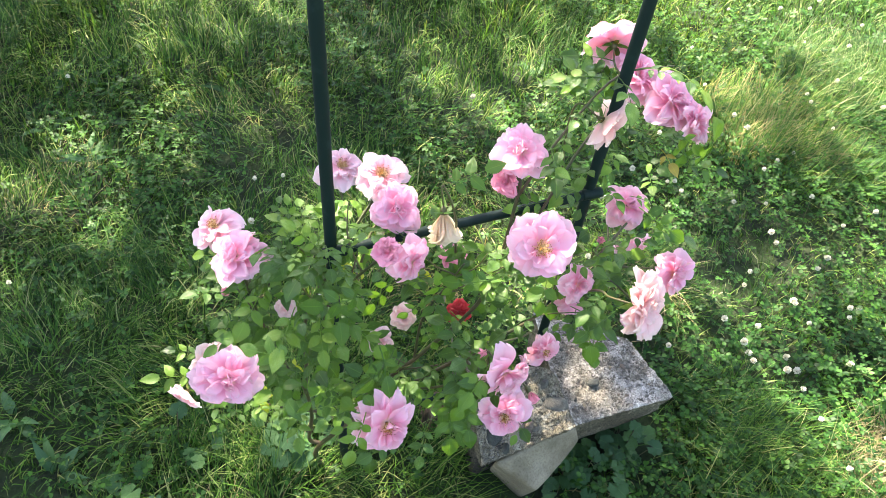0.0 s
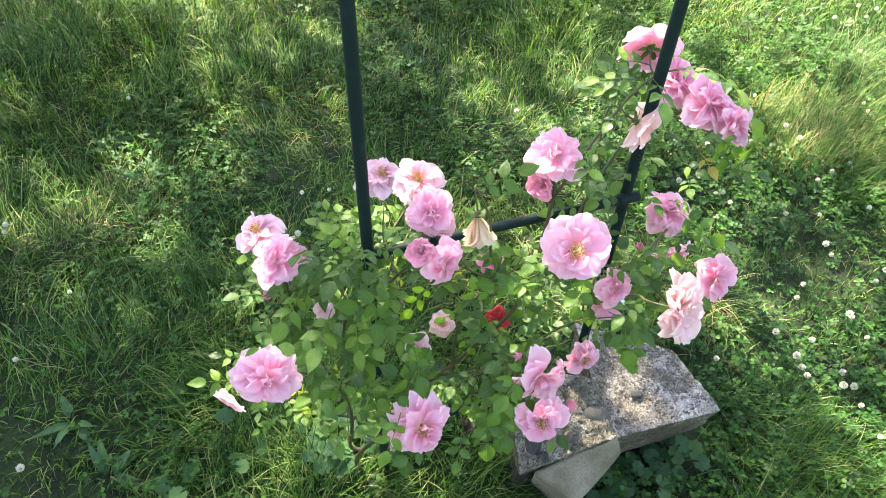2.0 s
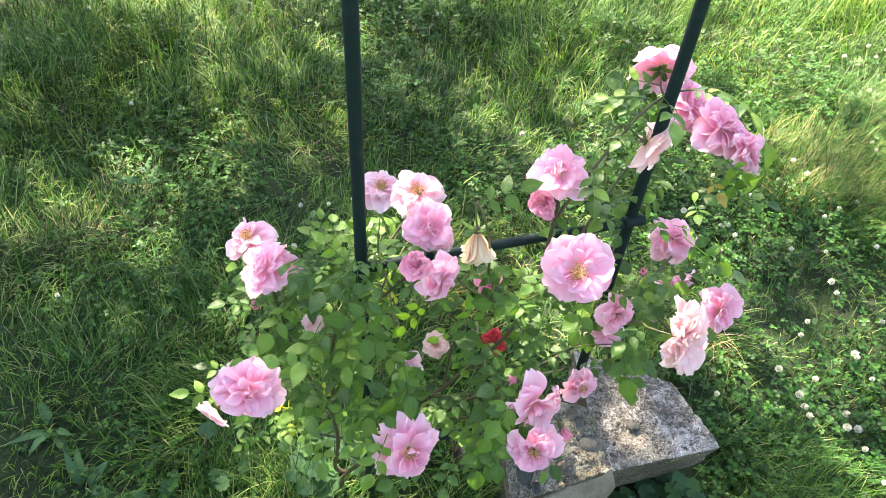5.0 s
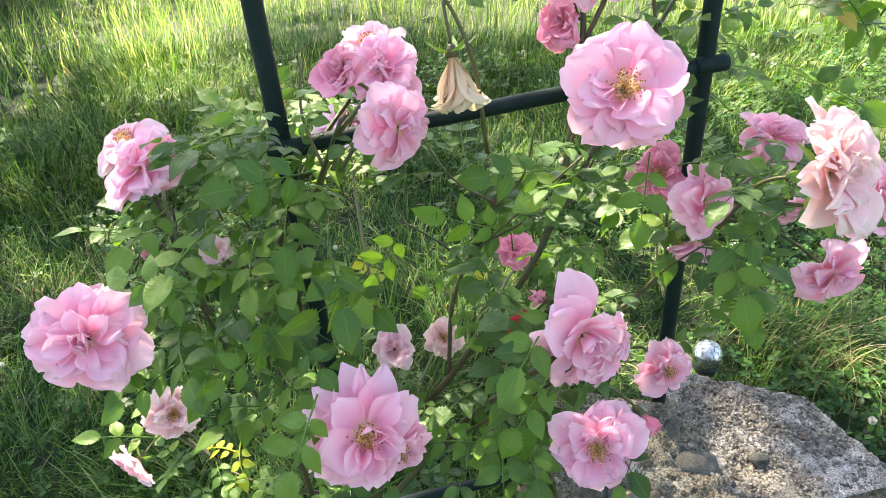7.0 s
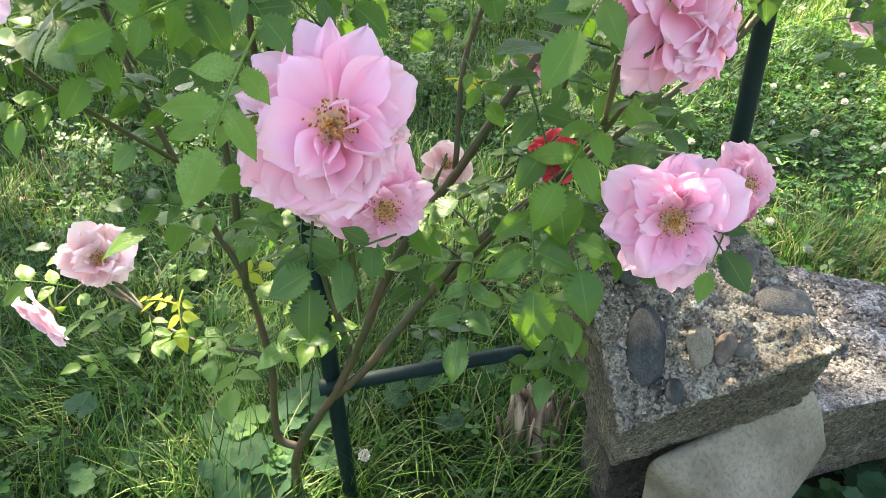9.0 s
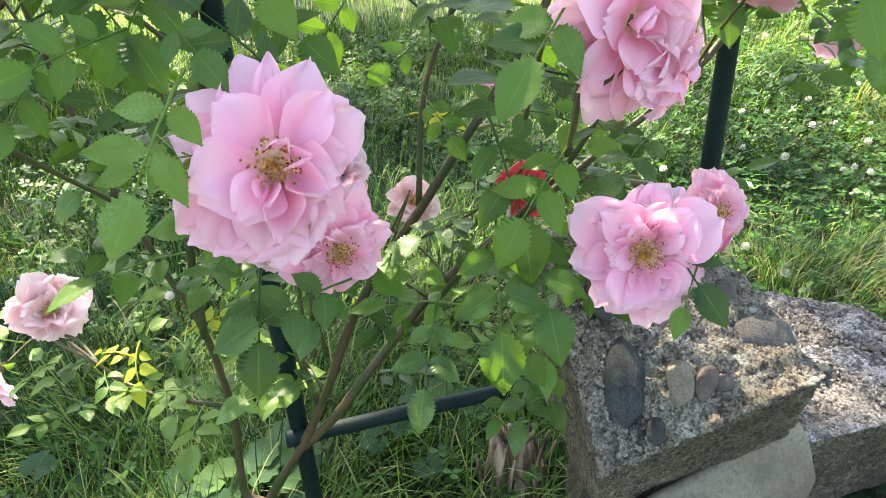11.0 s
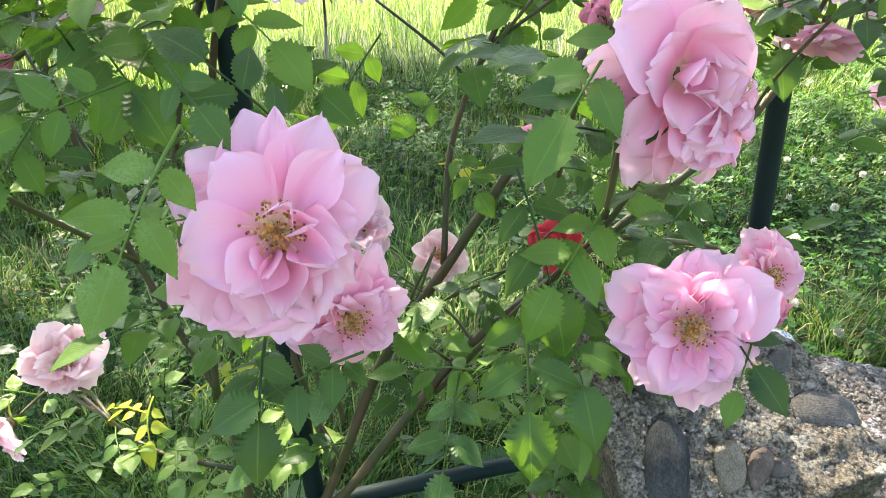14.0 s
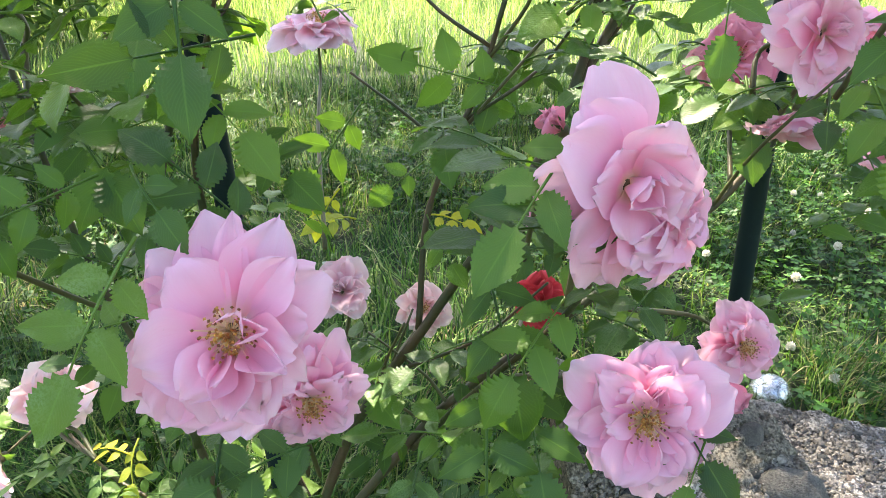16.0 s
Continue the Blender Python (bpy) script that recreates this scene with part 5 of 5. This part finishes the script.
cloud(0.27, 0.80, 0.93, 0.06, 0.04, 0.04, 8, 27)
cloud(0.21, 0.70, 0.62, 0.12, 0.10, 0.13, 54, 7)
cloud(0.33, 0.80, 0.66, 0.12, 0.10, 0.10, 36, 8)
cloud(0.33, 0.86, 0.78, 0.13, 0.09, 0.05, 26, 9)
cloud(0.11, 0.66, 0.42, 0.09, 0.07, 0.11, 38, 10)
cloud(0.06, 0.74, 0.60, 0.05, 0.05, 0.10, 8, 11)
cloud(-0.30, 0.69, 0.27, 0.10, 0.06, 0.04, 13, 12, (0.5, 0.72))
cloud(-0.240, 0.690, 0.298, 0.045, 0.03, 0.02, 3, 13, (0.8, 1.0), 1)
cloud(-0.03, 0.86, 0.48, 0.08, 0.05, 0.05, 6, 14, (0.8, 1.1), 1)
cloud(0.115, 0.655, 0.30, 0.05, 0.035, 0.09, 8, 29)
cloud(0.44, 0.87, 0.80, 0.06, 0.05, 0.03, 6, 15, (0.9, 1.2))
leaf((0.411, 0.868, 0.798), (0.3, -0.6, -0.2), (-0.2, -0.4, 0.9), 0.7, 2, 1, True)

# leaves that stand out singly
def spray(node, direction, up, scale, seed):
    """A leaf whose end leaflet springs from the node and hangs along the direction."""
    s = seed % len(LEAF_ARRAYS) + 1
    reach = (0.030 + 0.003 * (s % 4)) * 0.72 * (0.9 + (2 if s % 4 else 1)) * scale
    leaf(Vector(node) - Vector(direction).normalized() * reach, direction, up, scale, 0, seed, True)


spray((-0.014, 0.483, 0.701), (0.23, -0.57, -0.79), (0.38, -0.66, 0.65), 1.07, 3)
spray((-0.055, 0.427, 0.593), (-0.29, -0.63, -0.72), (0.34, -0.56, 0.75), 0.84, 0)
spray((0.111, 0.509, 0.621), (-0.49, -0.67, -0.55), (0.04, -0.64, 0.77), 0.96, 4)
spray((0.118, 0.524, 0.626), (-0.89, -0.38, 0.26), (0.02, -0.65, 0.76), 0.74, 6)
spray((0.277, 0.580, 0.684), (-0.78, -0.53, -0.33), (-0.30, -0.70, 0.65), 0.78, 8)
spray((0.107, 0.538, 0.521), (-0.51, -0.68, -0.53), (0.04, -0.53, 0.85), 0.85, 5)
spray((0.106, 0.551, 0.513), (0.27, -0.61, -0.75), (0.04, -0.53, 0.85), 0.96, 9)
spray((-0.031, 0.464, 0.501), (-0.81, -0.57, -0.14), (0.23, -0.51, 0.83), 0.72, 1)
spray((-0.033, 0.463, 0.490), (0.07, -0.73, -0.68), (0.22, -0.50, 0.84), 0.97, 7)
spray((0.208, 0.526, 0.483), (0.50, -0.65, -0.57), (-0.18, -0.54, 0.82), 0.82, 0)
spray((0.200, 0.519, 0.472), (-0.36, -0.68, -0.64), (-0.16, -0.53, 0.83), 0.63, 3)
spray((-0.071, 0.461, 0.589), (-0.89, -0.45, -0.04), (0.40, -0.46, 0.79), 0.55, 4)
spray((-0.102, 0.495, 0.610), (-0.74, -0.47, 0.48), (0.38, -0.61, 0.70), 0.47, 8)
spray((-0.049, 0.516, 0.648), (-0.64, -0.11, 0.76), (0.37, -0.60, 0.71), 0.77, 5)
spray((-0.103, 0.543, 0.630), (0.68, -0.47, -0.56), (0.42, -0.56, 0.71), 0.87, 1)
spray((-0.103, 0.545, 0.634), (-0.27, -0.69, -0.67), (0.42, -0.57, 0.71), 0.83, 2)
spray((0.047, 0.499, 0.426), (-0.12, -0.76, -0.64), (0.07, -0.48, 0.87), 0.69, 6)
spray((0.094, 0.520, 0.453), (0.04, -0.69, -0.72), (0.00, -0.53, 0.85), 0.99, 1)
spray((0.123, 0.529, 0.464), (0.19, -0.87, -0.46), (-0.04, -0.54, 0.84), 0.92, 5)
spray((0.249, 0.686, 0.610), (0.02, -0.68, -0.73), (-0.18, -0.68, 0.71), 1.03, 7)
spray((-0.034, 0.563, 0.647), (0.75, -0.48, -0.46), (0.31, -0.64, 0.70), 0.72, 9)
leaf((0.100, 0.685, 0.640), (-0.064, -0.012, 0.021), (0.13, -0.97, 0.20), 0.80, 0, 2, True)
leaf((0.287, 0.646, 0.666), (0.014, -0.079, -0.060), (-0.25, -0.57, 0.78), 0.85, 0, 9, True)
leaf((0.368, 0.773, 0.757), (0.093, -0.046, -0.043), (-0.35, -0.67, 0.66), 0.85, 0, 1, True)
leaf((0.408, 0.839, 0.859), (0.123, -0.055, -0.064), (-0.39, -0.72, 0.58), 0.85, 0, 3, True)
leaf((-0.043, 0.569, 0.766), (-0.064, -0.024, -0.003), (0.36, -0.83, 0.43), 0.81, 0, 9, True)
leaf((-0.133, 0.508, 0.693), (-0.054, 0.000, 0.013), (0.49, -0.70, 0.52), 0.72, 0, 5, True)
leaf((-0.003, 0.528, 0.702), (-0.026, -0.050, 0.000), (0.47, -0.87, 0.14), 0.72, 0, 2, True)
leaf((-0.088, 0.517, 0.641), (-0.021, -0.029, -0.006), (0.62, -0.73, 0.29), 0.72, 0, 4, True)
leaf((-0.060, 0.619, 0.633), (0.029, -0.024, -0.013), (0.40, -0.87, 0.28), 0.72, 0, 1, True)
leaf((0.094, 0.721, 0.670), (-0.013, -0.036, -0.045), (0.08, -0.98, 0.20), 0.72, 0, 0, True)
leaf((-0.012, 0.715, 0.626), (-0.039, -0.033, -0.053), (0.31, -0.91, 0.28), 0.86, 0, 0, True)
leaf((-0.062, 0.506, 0.650), (0.023, -0.020, -0.019), (0.41, -0.89, 0.18), 0.72, 0, 7, True)
leaf((-0.143, 0.532, 0.630), (-0.006, -0.039, -0.026), (0.58, -0.79, 0.21), 0.72, 0, 8, True)
leaf((0.036, 0.691, 0.590), (-0.024, -0.012, -0.017), (0.13, -0.96, 0.23), 0.72, 0, 7, True)
leaf((0.139, 0.633, 0.731), (-0.038, -0.006, -0.001), (-0.00, -0.89, 0.46), 0.72, 0, 9, True)
leaf((0.222, 0.668, 0.728), (-0.005, -0.022, -0.032), (-0.16, -0.88, 0.46), 0.72, 0, 6, True)
leaf((0.276, 0.647, 0.648), (-0.010, -0.037, -0.017), (-0.23, -0.80, 0.55), 0.72, 0, 3, True)
leaf((0.300, 0.627, 0.649), (0.007, -0.025, -0.039), (-0.28, -0.78, 0.56), 0.72, 0, 6, True)


def hang_leaves():
    """The 300 leaves nearest the open side are parts, the rest one mass."""
    LEAVES.sort(key=lambda q: q[0].y + 0.15 * abs(q[0].x))
    V, F, U = [], [], []
    count = 0
    for p, m, kind, s in LEAVES:
        m = m.copy()
        m.translation = p - OFF
        if count < 300 or kind:
            me = (LEAF_MESHES, YOUNG_MESHES, SPENT_MESHES)[kind]
            child("leaf", me[s % len(me)], bush, m)
            count += 1
        else:
            v, f, u = LEAF_ARRAYS[s % len(LEAF_ARRAYS)]
            o = len(V)
            V.extend(tuple(m @ Vector(q)) for q in v)
            F.extend((a + o, b + o, c + o) for a, b, c in f)
            U.extend(u)
    if V:
        rest = child("foliage", mesh_of("foliage", V, F, LEAF_REST, U), bush)
        tagged(rest, "mass of green toothed rose leaves", kind="stuff")


hang_leaves()


# ---- weeds round the stones ----
def round_leaf_mesh(seed, lobes=9):
    verts, faces, uvs = [(0, 0.25, -0.06)], [], [(0.5, 0.1)]
    n = lobes * 4
    for k in range(n + 1):
        a = -math.pi / 2 + 0.22 + (2 * math.pi - 0.44) * k / n
        q = 1 + 0.09 * math.cos(a * lobes + seed)
        verts.append((q * math.cos(a), 0.25 + q * math.sin(a), 0.10 * math.sin(a * 3 + seed) + 0.08))
        uvs.append((0.5 + 0.5 * math.cos(a), 0.5 + 0.5 * math.sin(a)))
    for k in range(1, n + 1):
        faces.append((0, k, k + 1))
    return mesh_of("leaf", verts, faces, WEED, uvs)


ROUND_LEAVES = [round_leaf_mesh(s) for s in range(4)]


def ground_ivy(x, y, spread, count, size, seed, label):
    r = random.Random(seed)
    ob = thing("round_leaved_weed", label, "weed", "round-leaved weeds in the grass", (x, y, 0))
    for k in range(count):
        a, d = r.uniform(0, 6.283), spread * math.sqrt(r.random())
        h = r.uniform(0.025, 0.085)
        p = Vector((d * math.cos(a), d * math.sin(a), h))
        m = frame_of((math.cos(a), math.sin(a), r.uniform(-0.3, 0.2)), (r.uniform(-0.4, 0.4), -0.35 + r.uniform(-0.4, 0.3), 1))
        s = size * r.uniform(0.6, 1.15)
        m = m @ Matrix.Scale(s, 4)
        m.translation = p
        child("leaf", ROUND_LEAVES[k % 4], ob, m)
        child("stalk", tube_mesh("stalk", smooth_line([(p.x * 0.6, p.y * 0.6, -0.01), p * 0.8 - Vector((0, 0, h * 0.3)), p], 3), 0.0011, 0.0009, TWIG, 5), ob)


ground_ivy(0.44, 0.66, 0.075, 20, 0.021, 3, "dark round scalloped leaves growing under the concrete slab")
ground_ivy(0.52, 0.71, 0.075, 22, 0.022, 8, "dark round scalloped leaves along the foot of the slab")
ground_ivy(0.37, 0.60, 0.05, 9, 0.018, 4, "dark round scalloped leaves in front of the pale stone")
ground_ivy(-0.21, 0.72, 0.09, 24, 0.025, 5, "round scalloped leaves in dappled light at the rose's foot")
ground_ivy(-0.48, 0.62, 0.12, 12, 0.019, 6, "round scalloped leaves among shaded grass")
ground_ivy(-0.02, 0.86, 0.08, 10, 0.020, 7, "round scalloped leaves behind the rose's foot")


def broad_weed(x, y, seed, size=0.085):
    r = random.Random(seed)
    ob = thing("broad_leaved_weed", "tuft of long green dock leaves in the lawn", "weed", "long-leaved weeds in the grass", (x, y, 0))
    for k in range(r.randrange(3, 6)):
        v, f, u = leaflet_arrays(size * r.uniform(0.7, 1.1), size * r.uniform(0.16, 0.26), 0.5, 0.35, seed + k, 0, 5)
        a = r.uniform(0, 6.283)
        m = frame_of((math.cos(a), math.sin(a), r.uniform(0.5, 1.6)), (0.0, -0.2, 1))
        m.translation = (0.01 * math.cos(a), 0.01 * math.sin(a), 0.0)
        child("leaf", mesh_of("leaf", v, f, WEED, u), ob, m)


for k, (x, y) in enumerate(((-1.15, 1.75), (-0.72, 0.62), (-0.98, 1.62), (-0.62, 2.0), (-0.20, 2.35), (0.45, 2.2), (-1.45, 2.2), (-0.45, 1.0), (1.3, 1.1), (-0.85, 0.75), (0.9, 2.4))):
    broad_weed(x, y, 200 + k * 7)


# ---- far shrubs and an unseen tree added for its shade ----
def leaf_mass(centres, count, size, seed):
    """Loose leaves thrown round a set of limb ends."""
    r = np.random.default_rng(seed)
    cs = np.array(centres, float)
    pick = r.integers(0, len(cs), count)
    u = r.normal(0, 1, (count, 3))
    u /= np.linalg.norm(u, axis=1)[:, None]
    p = cs[pick, :3] + u * (cs[pick, 3] * r.uniform(0.15, 1.0, count) ** 0.5)[:, None]
    a = r.normal(0, 1, (count, 3))
    a /= np.linalg.norm(a, axis=1)[:, None]
    b = np.cross(a, r.normal(0, 1, (count, 3)))
    b /= np.linalg.norm(b, axis=1)[:, None] + 1e-9
    s = (size * r.uniform(0.6, 1.3, count))[:, None]
    v = np.stack([p - a * s, p + b * s * 0.45, p + a * s, p - b * s * 0.45], 1).reshape(-1, 3)
    f = np.arange(count * 4).reshape(-1, 4)
    return v, f


def shrub(x, y, h, w, seed, label):
    r = random.Random(seed)
    ob = thing("shrub", label, "shrub", "shrubs behind the meadow", (x, y, 0))
    ends = []
    for k in range(9):
        a, q = r.uniform(0, 6.283), r.uniform(0.2, 1)
        e = Vector((math.cos(a) * w * 0.5 * q, math.sin(a) * w * 0.5 * q, h * r.uniform(0.35, 0.9)))
        child("limb", tube_mesh("limb", smooth_line([(0, 0, -0.05), e * 0.5 + Vector((0, 0, 0.1)), e], 4), 0.03, 0.008, TRUNK, 6), ob)
        ends.append((e.x, e.y, e.z, w * 0.30))
        ends.append((e.x, e.y, e.z * 0.45, w * 0.28))
    v, f = leaf_mass(ends, 3600, 0.055, seed)
    child("crown", mesh_of("crown", v, f, foliage_far), ob)


shrub(-3.9, 4.9, 1.7, 1.9, 4, "dark leafy shrub beside the meadow")
shrub(-4.6, 7.4, 1.9, 2.4, 5, "dark leafy shrub at the far edge of the meadow")
shrub(-3.4, 9.6, 2.2, 2.6, 6, "sunlit leafy shrub at the far edge of the meadow")
shrub(-0.9, 11.0, 2.4, 3.0, 7, "sunlit leafy shrub at the far edge of the meadow")
shrub(1.9, 11.6, 2.2, 3.0, 8, "sunlit leafy shrub at the far edge of the meadow")
shrub(-6.6, 9.2, 2.6, 3.2, 9, "dark leafy shrub at the far edge of the meadow")
shrub(4.6, 11.4, 2.2, 3.0, 10, "sunlit leafy shrub at the far edge of the meadow")


def unseen_shade_tree():
    # stands out of view, its crown set between the sun and the bed
    h = 6.2
    mid = to_sun * (h / to_sun.z) + Vector((-1.5, 1.15, 0))
    foot = mid + Vector((-3.0, -0.6, 0))
    ob = thing("unseen_shade_tree", "unseen leafy tree added to shade the rose bed", "tree", "", (foot.x, foot.y, 0))
    r = random.Random(77)
    c = mid - foot
    top = Vector((c.x * 0.35, c.y * 0.35, h - 0.8))
    child("trunk", tube_mesh("trunk", smooth_line([(0, 0, -0.1), (0.1, 0.05, 2.0), tuple(top * 0.75), tuple(top)], 6), 0.20, 0.09, TRUNK, 14, 0.15), ob)
    ends = []
    for k in range(46):
        a, q = k * 2.39996, math.sqrt((k + 0.5) / 46)
        e = Vector((c.x + 3.2 * q * math.cos(a), c.y + 3.2 * q * math.sin(a), h + r.uniform(-0.9, 0.8)))
        start = top * r.uniform(0.6, 1.0)
        falls = foot + e - to_sun * (e.z / to_sun.z)
        # limbs left out to let sun onto the far lawn and the rose's foot
        if (e.y - c.y > 1.5 and k % 2) or (falls - Vector((-0.2, 0.62, 0))).length < 0.7:
            continue
        child("limb", tube_mesh("limb", smooth_line([tuple(start), tuple(start.lerp(e, 0.5) + Vector((0, 0, 0.35))), tuple(e)], 5), 0.05, 0.012, TRUNK, 7), ob)
        ends.append((e.x, e.y, e.z, r.uniform(0.55, 0.85)))
    # denser sprays added to darken the rose's foot, the slab and the left lawn
    for gx, gy, q in ((0.23, 0.49, 0.10), (0.06, 0.80, 0.20), (0.0, 0.90, 0.24), (0.18, 0.84, 0.26), (-0.88, 0.62, 0.36), (0.60, 0.68, 0.38), (-1.3, 2.1, 0.45)):
        e = Vector((gx, gy, 0)) + to_sun * (h / to_sun.z) - foot
        e.z = h
        child("limb", tube_mesh("limb", smooth_line([tuple(top * 0.9), tuple((top * 0.9).lerp(e, 0.5) + Vector((0, 0, 0.3))), tuple(e)], 5), 0.04, 0.010, TRUNK, 7), ob)
        ends.append((e.x, e.y, e.z, q))
    v, f = leaf_mass(ends, 13800, 0.085, 78)
    child("crown", mesh_of("crown", v, f, foliage_far), ob)


unseen_shade_tree()
